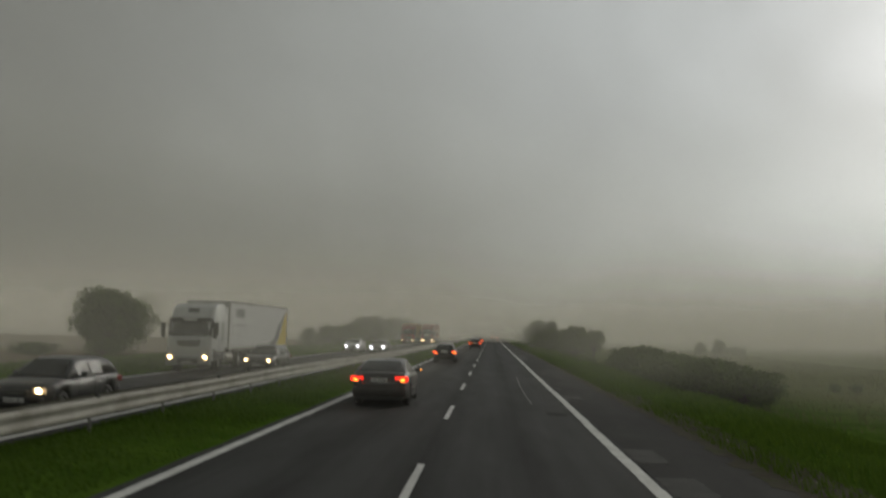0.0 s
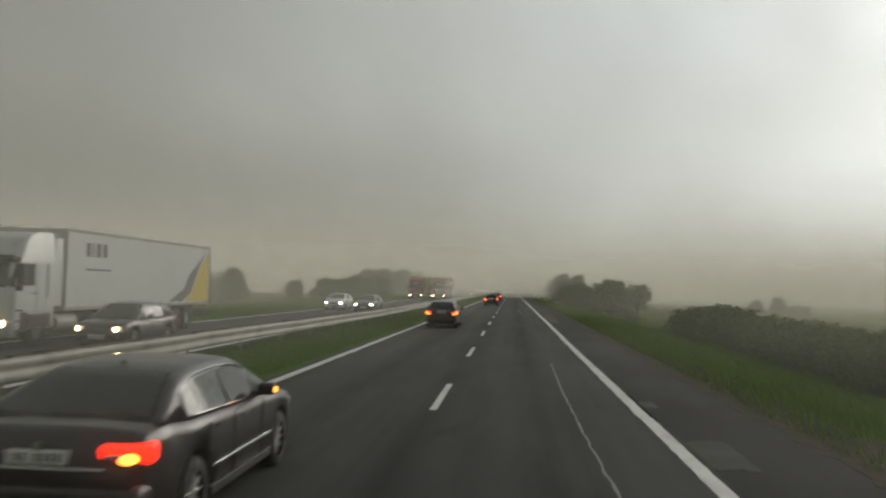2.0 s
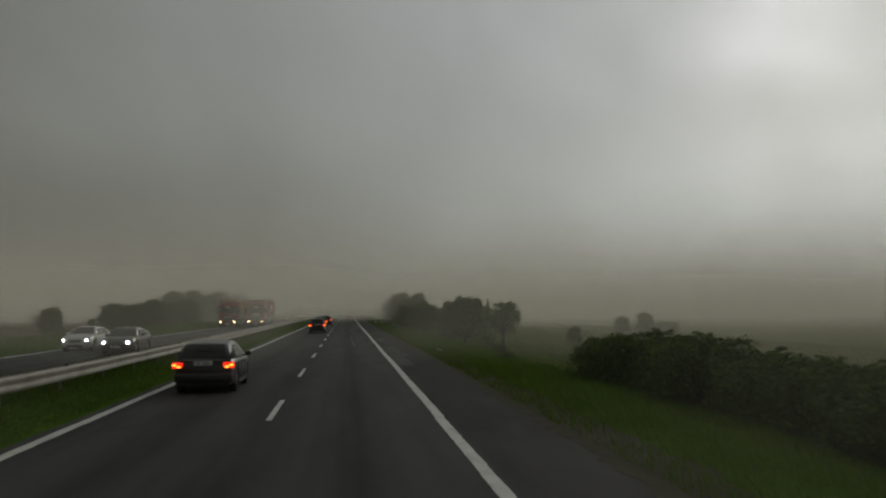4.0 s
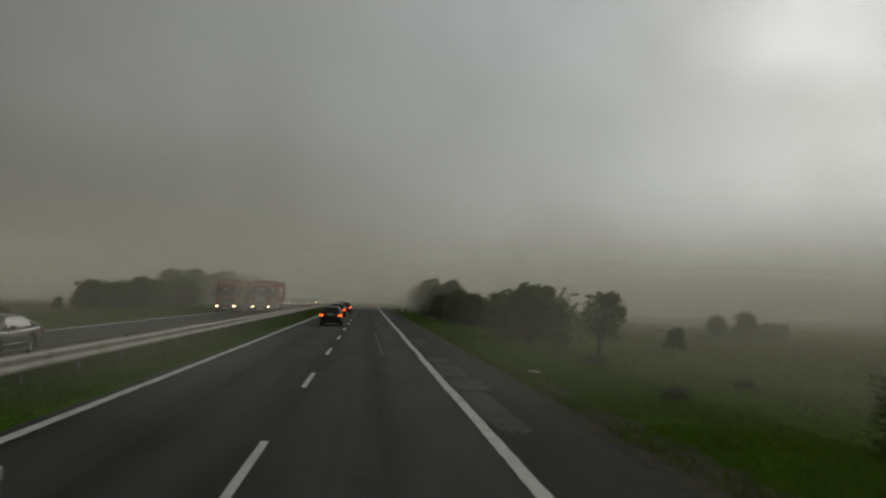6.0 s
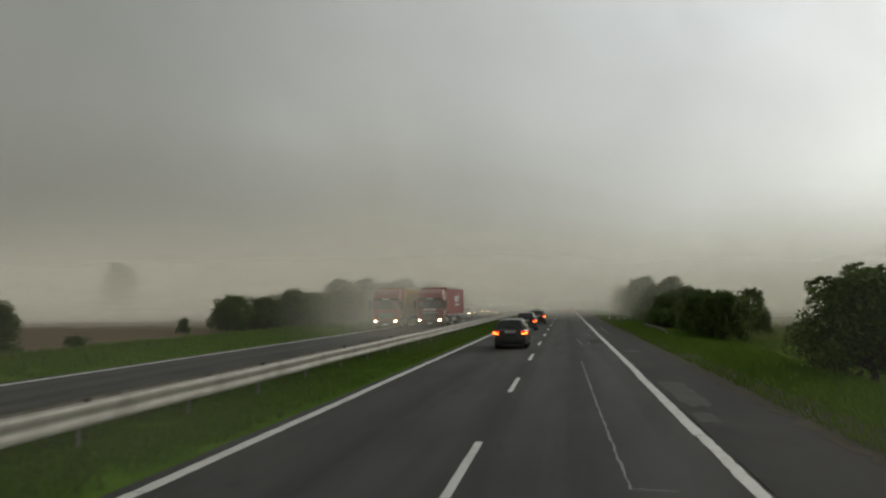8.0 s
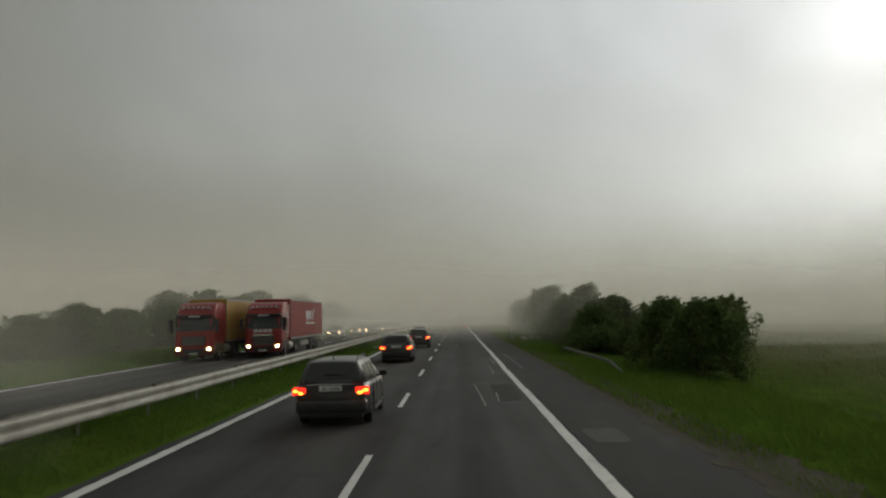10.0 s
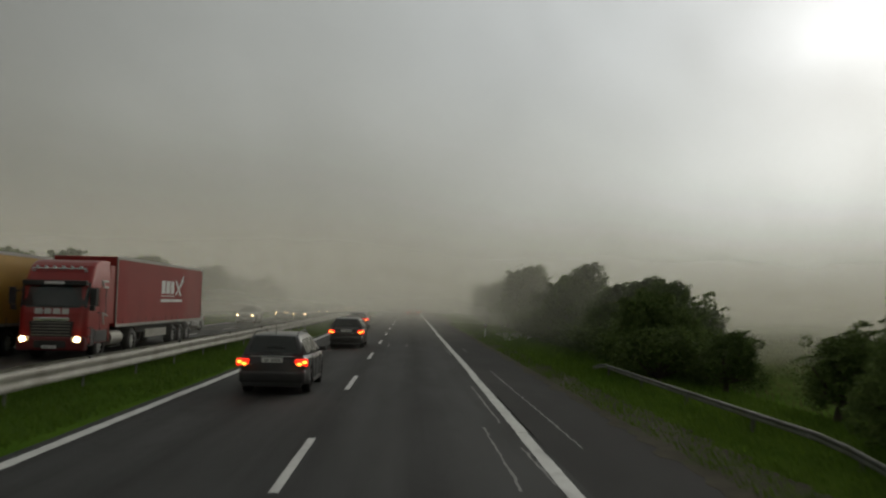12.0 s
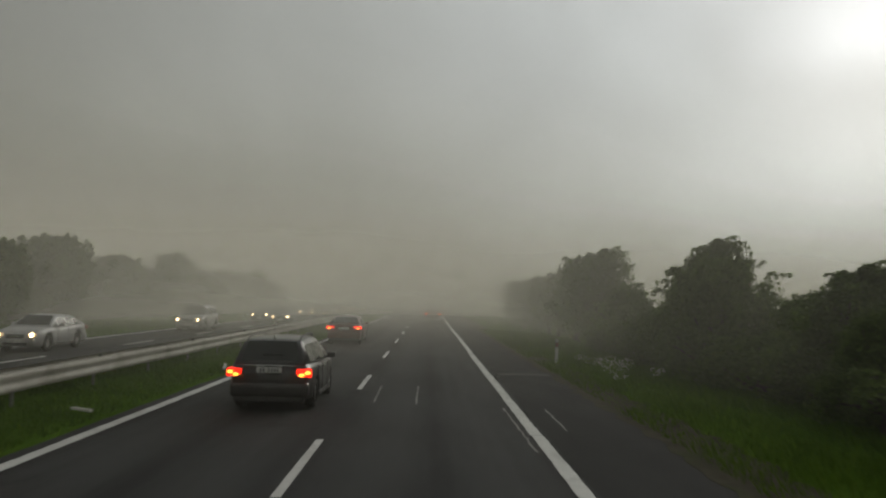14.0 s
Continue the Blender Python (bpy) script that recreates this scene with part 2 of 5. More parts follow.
def dust(name, thick, height, parted, haze_patch=None, beyond=None):
    """Airborne dust: thin above, thicker near the ground, in drifting billows; parted: left open along the camera's
    path.
    """
    m = bpy.data.materials.new(name)
    m.use_nodes = True
    n = Nodes(m.node_tree)
    co = n.add("ShaderNodeTexCoord").outputs["Object"]
    where = n.add("ShaderNodeNewGeometry").outputs["Position"]
    sep = n.add("ShaderNodeSeparateXYZ")
    n.link(co, sep.inputs[0])
    cloud = n.noise(n.scaled(where, (1.0, 1.0, 1.6)), 0.035, 4.0, 0.5, 0.5)
    fade = n.math("POWER", 2.718, n.math("MULTIPLY", sep.outputs[2], -1.0 / height))
    top = n.ramp(n.math("MULTIPLY", sep.outputs[2], 1.0 / 90.0, clamp=True), [(0.0, 1.0), (1.0, 0.0)], "EASE")
    lee = n.math("MINIMUM", n.math("MAXIMUM", n.math("MULTIPLY_ADD", sep.outputs[0], -0.012, 0.95), 0.8), 1.2)
    aside = n.math("MULTIPLY_ADD", n.math("ABSOLUTE", n.math("ADD", sep.outputs[0], 5.0)), 0.08, -1.0, clamp=True)
    foot = n.ramp(n.math("ADD", n.math("MULTIPLY_ADD", sep.outputs[2], 0.6, 0.12), n.math("MULTIPLY", aside, 0.75), clamp=True), [(0.0, 0.0), (1.0, 1.0)], "EASE")
    depth = n.math("MULTIPLY", n.math("MULTIPLY", fade, n.math("MULTIPLY_ADD", cloud, 0.9, 0.55)), n.math("MULTIPLY", n.math("MULTIPLY", top, foot), n.math("MULTIPLY", lee, -thick)))
    # haze faded out round the camera's path, where the sheet has a hole
    if parted:
        from_path = n.math("SQRT", n.math("ADD", n.math("POWER", n.math("SUBTRACT", sep.outputs[0], 1.5), 2.0), n.math("POWER", n.math("SUBTRACT", sep.outputs[2], 2.4), 2.0)))
        clear_lane = n.ramp(n.math("MULTIPLY_ADD", from_path, 1.0 / 3.0, -1.3 / 3.0, clamp=True), [(0.0, 0.0), (1.0, 1.0)], "EASE")
        depth = n.math("MULTIPLY", depth, clear_lane)
    if beyond:
        depth = n.math("MULTIPLY", depth, n.ramp(n.math("MULTIPLY_ADD", sep.outputs[0], 1.0 / beyond[1], -beyond[0] / beyond[1], clamp=True), [(0.0, 0.0), (1.0, 1.0)], "EASE"))
    # added local haze: a soft patch in x, kept off the ground
    if haze_patch:
        off = n.math("MULTIPLY", n.math("SUBTRACT", sep.outputs[0], haze_patch[0]), 1.0 / haze_patch[1])
        depth = n.math("MULTIPLY", depth, n.math("POWER", 2.718, n.math("MULTIPLY", n.math("MULTIPLY", off, off), -1.0)))
        depth = n.math("MULTIPLY", depth, n.ramp(n.math("SUBTRACT", sep.outputs[2], 0.8, clamp=True), [(0.0, 0.0), (1.0, 1.0)], "EASE"))
    amount = n.math("SUBTRACT", 1.0, n.math("POWER", 2.718, depth))
    d = n.add("ShaderNodeBsdfDiffuse")
    d.inputs[0].default_value = (0.80, 0.776, 0.690, 1)
    t = n.add("ShaderNodeBsdfTranslucent")
    t.inputs[0].default_value = (0.80, 0.776, 0.690, 1)
    both = n.add("ShaderNodeMixShader")
    both.inputs[0].default_value = 0.72
    n.link(d.outputs[0], both.inputs[1])
    n.link(t.outputs[0], both.inputs[2])
    clear = n.add("ShaderNodeBsdfTransparent")
    mixed = n.add("ShaderNodeMixShader")
    n.link(amount, mixed.inputs[0])
    n.link(clear.outputs[0], mixed.inputs[1])
    n.link(both.outputs[0], mixed.inputs[2])
    n.link(mixed.outputs[0], n.add("ShaderNodeOutputMaterial").inputs[0])
    return m


M = dict(
    land=land("grass_and_soil"),
    asphalt=asphalt("asphalt", 0.0, 3.9),
    asphalt_opp=asphalt("asphalt_far", -12.45, 3.6),
    shoulder=surface("shoulder_asphalt", (0.014, 0.0145, 0.0138), (0.030, 0.0305, 0.0288), 0.7, 70, 0.92, 0.4, spec=0.2, c3=(0.042, 0.0415, 0.039), stretch=(1, 0.3, 1)),
    patch=surface("patch_asphalt", (0.042, 0.042, 0.040), (0.070, 0.069, 0.066), 1.5, 80, 0.88, 0.3, spec=0.2),
    tar=surface("dark_tar", (0.022, 0.022, 0.0212), (0.034, 0.034, 0.033), 2.0, 60, 0.92, 0.3, spec=0.15),
    seal=surface("crack_filler", (0.14, 0.138, 0.13), (0.20, 0.197, 0.19), 4.0, 60, 0.7, 0.2),
    paint=surface("road_paint", (0.50, 0.50, 0.48), (0.66, 0.66, 0.64), 2.5, 45, 0.65, 0.25, c3=(0.30, 0.295, 0.28), stretch=(1, 0.5, 1)),
    steel=surface("galvanised_steel", (0.235, 0.226, 0.198), (0.335, 0.322, 0.285), 3.0, 25, 0.6, 0.05, 0.25, c3=(0.185, 0.174, 0.148)),
    post_steel=surface("dull_post_steel", (0.15, 0.15, 0.135), (0.22, 0.215, 0.19), 3.0, 25, 0.7, 0.1, 0.2, c3=(0.12, 0.125, 0.095)),
    old_steel=surface("weathered_steel", (0.07, 0.078, 0.065), (0.13, 0.13, 0.11), 3.0, 25, 0.7, 0.1, 0.2, c3=(0.075, 0.085, 0.05)),
    leaf=leafage("leaves", (0.066, 0.102, 0.030), (0.128, 0.176, 0.052)),
    leaf_pale=leafage("pale_leaves", (0.086, 0.118, 0.040), (0.145, 0.185, 0.066)),
    grass=leafage("grass_blades", (0.060, 0.108, 0.013), (0.110, 0.172, 0.025)),
    edge_soil=surface("verge_soil", (0.036, 0.033, 0.020), (0.070, 0.062, 0.040), 2.2, 30, 0.95, 0.6, spec=0.1, c3=(0.040, 0.052, 0.014)),
    hay_blades=leafage("meadow_blades", (0.100, 0.115, 0.040), (0.165, 0.170, 0.075)),
    bark=surface("bark", (0.045, 0.036, 0.026), (0.10, 0.082, 0.06), 8.0, 40, 0.9, 0.5, stretch=(1, 1, 0.25)),
    glass=window_glass("car_glass"),
    tyre=surface("tyre_rubber", (0.012, 0.012, 0.012), (0.026, 0.025, 0.024), 8, 60, 0.8, 0.2),
    rim=surface("alloy", (0.30, 0.30, 0.30), (0.46, 0.46, 0.45), 6, 40, 0.35, 0.02, 0.8),
    plastic=surface("black_plastic", (0.014, 0.014, 0.014), (0.028, 0.028, 0.027), 10, 80, 0.55, 0.1),
    chrome=surface("chrome", (0.55, 0.55, 0.55), (0.68, 0.68, 0.67), 6, 50, 0.18, 0.0, 1.0),
    plate=surface("number_plate", (0.58, 0.58, 0.55), (0.68, 0.68, 0.65), 8, 60, 0.5, 0.0),
    ink=surface("plate_ink", (0.10, 0.10, 0.10), (0.16, 0.16, 0.16), 8, 60, 0.6, 0.0),
    seat=surface("car_interior", (0.02, 0.02, 0.02), (0.04, 0.038, 0.036), 8, 60, 0.8, 0.2),
    red_lamp=lamp_glass("lit_tail_lamp", (1.0, 0.020, 0.006), 1.9, (0.45, 0.02, 0.015)),
    hot_lamp=lamp_glass("lit_bulb", (1.0, 0.20, 0.02), 7.0, (0.6, 0.2, 0.1)),
    # slight red emission added to switched-off tail lamps and the post reflector
    red_glass=lamp_glass("unlit_red_glass", (1.0, 0.05, 0.02), 0.02, (0.16, 0.015, 0.012)),
    head_lamp=lamp_glass("lit_head_lamp", (1.0, 0.70, 0.34), 16.0, (0.8, 0.8, 0.78)),
    lit_lens=lamp_glass("glowing_lamp_lens", (1.0, 0.62, 0.26), 0.55, (0.6, 0.58, 0.5)),
    cold_lens=lamp_glass("glowing_cold_lens", (0.85, 0.92, 1.0), 0.6, (0.6, 0.62, 0.62)),
    cold_lamp=lamp_glass("lit_xenon_lamp", (0.92, 0.96, 1.0), 40.0, (0.8, 0.8, 0.8)),
    amber=lamp_glass("lit_amber_lamp", (1.0, 0.32, 0.03), 3.0, (0.6, 0.25, 0.03)),
    lens=surface("clear_lens", (0.42, 0.43, 0.43), (0.55, 0.56, 0.56), 10, 60, 0.12, 0.0, 0.3, coat=0.6),
    white_wood=surface("pale_litter", (0.45, 0.44, 0.40), (0.60, 0.58, 0.54), 8, 50, 0.8, 0.2),
    flower=leafage("white_blossom", (0.42, 0.42, 0.36), (0.60, 0.60, 0.52)),
)


def car_paint(name, colour, dirt=(0.10, 0.09, 0.075)):
    dark = tuple(c * 0.85 for c in colour)
    return surface(name, colour, dark, 1.2, 30, 0.33, 0.0, 0.1, c3=tuple(a * 0.75 + b * 0.25 for a, b in zip(colour, dirt)), coat=0.38, spec=0.35)


# ---------------------------------------------------------------- mesh helpers
def part(name, bm, material, parent=None, label="", smooth=False):
    """Links a bmesh as one mesh object, under a parent if one is given."""
    me = bpy.data.meshes.new(name)
    bm.to_mesh(me)
    bm.free()
    me.materials.append(material)
    if smooth:
        me.polygons.foreach_set("use_smooth", [True] * len(me.polygons))
    ob = new(name, me)
    ob.parent = parent
    if label:
        tagged(ob, label)
    return ob


def again(ob, m):
    """One more object on ob's mesh, beside it under the same parent."""
    o = new(ob.name.split(".")[0], ob.data)
    o.parent = ob.parent
    o.matrix_basis = m
    return o


def box(bm, c, s, bevel=0.0, seg=2, turn=None):
    r = bmesh.ops.create_cube(bm, size=1.0)["verts"]
    m = Matrix.Translation(c) @ (turn or Matrix.Identity(4)) @ Matrix.Diagonal((*s, 1))
    bmesh.ops.transform(bm, matrix=m, verts=r)
    if bevel:
        edges = list({e for v in r for e in v.link_edges})
        bmesh.ops.bevel(bm, geom=edges, offset=bevel, segments=seg, affect="EDGES", profile=0.6)
    return bm


def tube(bm, a, b, r1, r2=None, seg=10):
    a, b = Vector(a), Vector(b)
    d = b - a
    m = Matrix.Translation((a + b) / 2) @ d.to_track_quat("Z", "Y").to_matrix().to_4x4()
    bmesh.ops.create_cone(bm, cap_ends=True, segments=seg, radius1=r1, radius2=r1 if r2 is None else r2, depth=d.length, matrix=m)
    return bm


def loft(bm, rings, closed=True, cap=True):
    """Skin over rings of equal count."""
    rows = [[bm.verts.new(p) for p in ring] for ring in rings]
    n = len(rows[0])
    for r0, r1 in zip(rows, rows[1:]):
        for i in range(n if closed else n - 1):
            j = (i + 1) % n
            bm.faces.new((r0[i], r0[j], r1[j], r1[i]))
    if cap and closed:
        bm.faces.new(rows[0][::-1])
        bm.faces.new(rows[-1])
    bmesh.ops.recalc_face_normals(bm, faces=bm.faces)
    return bm


def sweep(bm, points, r, seg=6, ring=False):
    """One round bar bent along points, closed to a ring if asked."""
    pts = [Vector(p) for p in points]
    n = len(pts)
    rings = []
    for i, p in enumerate(pts):
        a, b = (pts[i - 1], pts[(i + 1) % n]) if ring else (pts[max(0, i - 1)], pts[min(n - 1, i + 1)])
        d = (b - a).normalized()
        u = d.cross(Vector((0.31, 0.17, 0.93))).normalized()
        w = d.cross(u)
        rings.append([p + u * math.cos(2 * math.pi * k / seg) * r + w * math.sin(2 * math.pi * k / seg) * r for k in range(seg)])
    return loft(bm, rings + rings[:1] if ring else rings, cap=not ring)


def curve(points):
    """Smooth value between (position, value) stops."""
    xs, ys = [p for p, _ in points], [v for _, v in points]

    def at(x):
        if x <= xs[0]:
            return ys[0]
        for i in range(len(xs) - 1):
            if x <= xs[i + 1]:
                u = (x - xs[i]) / (xs[i + 1] - xs[i])
                return ys[i] + (ys[i + 1] - ys[i]) * u
        return ys[-1]
    return at

# ---------------------------------------------------------------- ground, roads, markings
Y0, Y1 = -60.0, 420.0


def height(x, y):
    """The lie of the land: level along the roads, a bank down to the meadow on one side."""
    z = -0.04
    if x > 6.2:
        z += -0.95 * max(0.0, min(1.0, (x - 8.3) / 5.5)) ** 1.3 * (1.0 - 0.45 * max(0.0, min(1.0, (y - 110) / 25)))
        z += 0.05 * noise.noise((x * 0.4, y * 0.3, 0)) * min(1.0, (x - 6.2) / 2)
    elif -8.2 < x < -4.3:
        u = 1 - abs((x + 6.25) / 1.95)
        z += 0.04 + 0.10 * min(1.0, u * 2.2) + 0.03 * noise.noise((x, y * 0.4, 3))
    elif x < -16.6:
        u = min(1.0, (-16.6 - x) / 5)
        z += 0.05 * min(1.0, u * 4) + 0.25 * math.sin(min(1.0, (-16.6 - x) / 9) * math.pi) + 0.08 * u * noise.noise((x * 0.2, y * 0.15, 7))
    return z


def ground():
    xs = [-3000, -1200, -500, -260, -160, -110, -80, -60, -50, -42, -36, -32, -29, -26.5, -24, -22, -20.5, -19.2, -18.0, -17.2, -16.6, -16.2, -12, -8.6, -8.2, -7.8, -7.2,
          -6.6, -6.0, -5.4, -4.9, -4.4, -4.2, 0, 3.5, 6.0, 6.2, 6.6, 7.1, 7.7, 8.3, 9.0, 9.8, 10.6, 11.6, 12.6, 13.8, 15, 17, 20, 25, 32, 42, 56, 75, 100, 150, 260, 500, 1200, 3000]
    ys = [-3000, -1000, -300, -120] + [float(v) for v in range(-60, 300, 3)] + [320, 350, 400, 480, 600, 900, 1500, 3000]
    bm = bmesh.new()
    rows = [[bm.verts.new((x, y, height(x, y))) for x in xs] for y in ys]
    for a, b in zip(rows, rows[1:]):
        for i in range(len(xs) - 1):
            bm.faces.new((a[i], a[i + 1], b[i + 1], b[i]))
    return tagged(part("ground", bm, M["land"], smooth=True), "grassy verges and dry ploughed fields beside the motorway", "ground", kind="structure")


ground()


def slab(bm, x0, x1, y0, y1, z, thick, jag=0.0, seed=1, steps=1):
    """A flat slab whose long edges may run unevenly."""
    rnd = random.Random(seed)
    top, low = [], []
    for i in range(steps + 1):
        y = y0 + (y1 - y0) * i / steps
        a, b = x0 + rnd.uniform(-jag, jag), x1 + rnd.uniform(-jag, jag)
        top.append((bm.verts.new((a, y, z)), bm.verts.new((b, y, z))))
        low.append((bm.verts.new((a, y, z - thick)), bm.verts.new((b, y, z - thick))))
    for i in range(steps):
        bm.faces.new((top[i][0], top[i][1], top[i + 1][1], top[i + 1][0]))
        bm.faces.new((low[i][1], top[i][1], top[i + 1][1], low[i + 1][1])[::-1])
        bm.faces.new((low[i][0], top[i][0], top[i + 1][0], low[i + 1][0]))
    for i in (0, steps):
        bm.faces.new((low[i][0], low[i][1], top[i][1], top[i][0]))
    return bm


road = tagged(part("road", slab(bmesh.new(), -4.35, 3.98, Y0, Y1, 0.0, 0.2, 0.05, 3, 240), M["asphalt"]), "dark worn asphalt of the two-lane carriageway", "road", kind="structure")
shoulder = tagged(part("road_shoulder", slab(bmesh.new(), 3.98, 6.15, Y0, Y1, -0.006, 0.2, 0.0, 5, 1), M["shoulder"]), "patched asphalt hard shoulder beside the lane", "road", kind="structure")
opposite = tagged(part("road_opposite", slab(bmesh.new(), -16.5, -8.3, Y0, Y1, 0.0, 0.2, 0.05, 6, 240), M["asphalt_opp"]), "dark asphalt of the opposite carriageway", "road", kind="structure")
tagged(part("shoulder_edge", slab(bmesh.new(), 5.85, 7.1, Y0, 300, -0.002, 0.1, 0.16, 9, 900), M["edge_soil"]), "uneven strip of soil and moss along the asphalt edge", "road edge", kind="structure")

# painted lines: dashes of 4.1 m every 12 m, edge lines in 12 m lengths with worn ends
bm = slab(bmesh.new(), -0.065, 0.065, 0.0, 4.1, 0.006, 0.005, 0.004, 11, 10)
dash = part("lane_dash", bm, M["paint"], road)
dash.matrix_basis = pose(0, -48, 0)
for k in range(-3, 26):
    again(dash, pose(0, 12.0 * k, 0))
edge_lengths = []
for v in range(3):
    bm = slab(bmesh.new(), -0.11, 0.11, 0.0, 11.96, 0.006, 0.005, 0.010, 20 + v, 40)
    edge_lengths.append(bm)
left_piece = part("edge_line", edge_lengths[0], M["paint"], road)
right_piece = part("edge_line", edge_lengths[1], M["paint"], road)
third_piece = part("edge_line", edge_lengths[2], M["paint"], road)
left_piece.matrix_basis, right_piece.matrix_basis, third_piece.matrix_basis = pose(-3.985, -48, 0), pose(3.80, -48, 0), pose(3.81, -36, 0)
for k in range(-3, 30):
    again(left_piece, pose(-3.985 + 0.012 * math.sin(k * 2.1), 12.0 * k, 0))
    if k > -3:
        again(right_piece if k % 2 else third_piece, pose(3.80 + 0.018 * math.sin(k * 1.7), 12.0 * k + (5 if k > 6 else 0), 0))
joint_piece = part("edge_line", slab(bmesh.new(), -0.10, 0.10, 0.03, 4.95, 0.006, 0.005, 0.016, 23, 18), M["paint"], road)
joint_piece.matrix_basis = pose(3.81, 84, 0)
opp_dash = part("lane_dash", slab(bmesh.new(), -0.065, 0.065, 0.0, 4.1, 0.006, 0.005, 0.004, 12, 10), M["paint"], opposite)
opp_dash.matrix_basis = pose(-12.45, 161, 0)
opp_edge = part("edge_line", slab(bmesh.new(), -0.12, 0.12, 0.0, 11.97, 0.006, 0.005, 0.008, 31, 24), M["paint"], opposite)
opp_edge.matrix_basis = pose(-16.0, -48, 0)
for k in range(-3, 28):
    if k > 13:
        again(opp_dash, pose(-12.45, 12.0 * k + 5, 0))
    again(opp_edge, pose(-16.0, 12.0 * k, 0))
    again(opp_edge, pose(-8.9, 12.0 * k, 0))


def blob(x0, x1, y0, y1, seed, z=0.004, n=44):
    """An uneven flat patch."""
    rnd = random.Random(seed)
    bm = bmesh.new()
    ring = []
    for i in range(n):
        a = 2 * math.pi * i / n
        c, s = math.cos(a), math.sin(a)
        k = (abs(c) ** 9 + abs(s) ** 9) ** (-1 / 9) * rnd.uniform(0.86, 1.04)
        ring.append(((x0 + x1) / 2 + c * k * (x1 - x0) / 2, (y0 + y1) / 2 + s * k * (y1 - y0) / 2))
    top = [bm.verts.new((x, y, z)) for x, y in ring]
    low = [bm.verts.new((x, y, z - 0.03)) for x, y in ring]
    bm.faces.new(top)
    for i in range(n):
        j = (i + 1) % n
        bm.faces.new((low[i], low[j], top[j], top[i]))
    return bm


# lighter repair patches along the hard shoulder and darker ones in the lane
for i, (x0, x1, y0, y1) in enumerate([(3.96, 4.62, 4.9, 6.9), (3.97, 4.7, 1.6, 3.4), (4.0, 4.65, 19.7, 21.9), (3.97, 4.3, 25.2, 26.2), (4.0, 4.72, 65.2, 71.8), (3.98, 4.98, 72.0, 75.2), (3.98, 4.86, 75.6, 80.4), (4.0, 4.8, 81.1, 83.7),
                                      (4.05, 4.5, 90.6, 92.1), (4.1, 4.8, 93, 99), (4.2, 5.0, 113, 115), (4.1, 6.0, 173.1, 173.9)]):
    part("asphalt_patch", blob(x0, x1, y0, y1, 50 + i, -0.001), M["patch"], shoulder)
for i, (x0, x1, y0, y1) in enumerate([(2.9, 3.5, 13.6, 14.6), (2.75, 3.55, 121.0, 127.0)]):
    part("asphalt_patch", blob(x0, x1, y0, y1, 80 + i, 0.004), M["tar"], road)


def seam(points, width, seed):
    """A thin filled crack along a line of points."""
    rnd = random.Random(seed)
    bm = bmesh.new()
    last = None
    for (xa, ya), (xb, yb) in zip(points, points[1:]):
        steps = max(2, int(math.hypot(xb - xa, yb - ya) / 0.25))
        nx, ny = yb - ya, xa - xb
        k = math.hypot(nx, ny)
        nx, ny = nx / k, ny / k
        for i in range(steps + 1):
            u = i / steps
            w = width * rnd.uniform(0.35, 1.0) / 2
            o = rnd.uniform(-0.018, 0.018)
            x, y = xa + (xb - xa) * u + nx * o, ya + (yb - ya) * u + ny * o
            pair = (bm.verts.new((x - nx * w, y - ny * w, 0.005)), bm.verts.new((x + nx * w, y + ny * w, 0.005)))
            if last:
                bm.faces.new((last[0], last[1], pair[1], pair[0]))
            last = pair
    bmesh.ops.recalc_face_normals(bm, faces=bm.faces)
    return bm


SEAMS = [[(2.62, 34.2), (2.55, 27.5), (2.56, 21.5), (2.62, 17.4)], [(2.10, 107), (2.18, 93), (2.27, 84.7), (2.85, 84.6)], [(2.2, 127.2), (2.38, 119.9)], [(2.82, 123.7), (2.78, 120.8), (3.6, 120.3)],
         [(3.13, 137.6), (3.14, 132.2)], [(3.48, 145.3), (3.52, 138.2)], [(3.58, 135.4), (3.64, 132.6)], [(2.2, 127.25), (3.32, 127.2)], [(4.57, 150.7), (4.6, 135.4)], [(0.55, 169), (0.57, 165.2)],
         [(1.55, 169.1), (1.56, 165.1)], [(3.53, 164.7), (3.59, 159.3)], [(4.47, 164.6), (4.46, 161.6)]]
for i, pts in enumerate(SEAMS):
    part("crack_filler", seam(pts, 0.055, 100 + i), M["seal"], road if pts[0][0] < 3.9 else shoulder)

# ---------------------------------------------------------------- crash barriers


def beam_profile(sign):
    """W-beam section, ridges facing sign * x."""
    pts = [(0.02, 0.40), (0.065, 0.41), (0.085, 0.445), (0.085, 0.49), (0.074, 0.535), (0.062, 0.57), (0.062, 0.61), (0.074, 0.645), (0.085, 0.685), (0.085, 0.73), (0.065, 0.78), (0.02, 0.80)]
    out = [(sign * (0.19 + x), z) for x, z in pts]
    return out + [(sign * (0.19 + x - 0.006), z) for x, z in reversed(pts)]


def rail_piece(sign, length):
    prof = beam_profile(sign)
    return loft(bmesh.new(), [[(x, y, z) for x, z in prof] for y in (0.0, length)])


def post_mesh(h):
    bm = box(bmesh.new(), (0, 0, h / 2 - 0.15), (0.05, 0.06, h + 0.3), 0.008, 1)
    return box(bm, (0, 0, h - 0.10), (0.39, 0.10, 0.16), 0.006, 1)


barrier = tagged(new("crash_barrier"), "long galvanised steel crash barrier on the grassy median", "guardrail")
barrier.matrix_basis = pose(-6.47, 0, 0.04)
first = {}


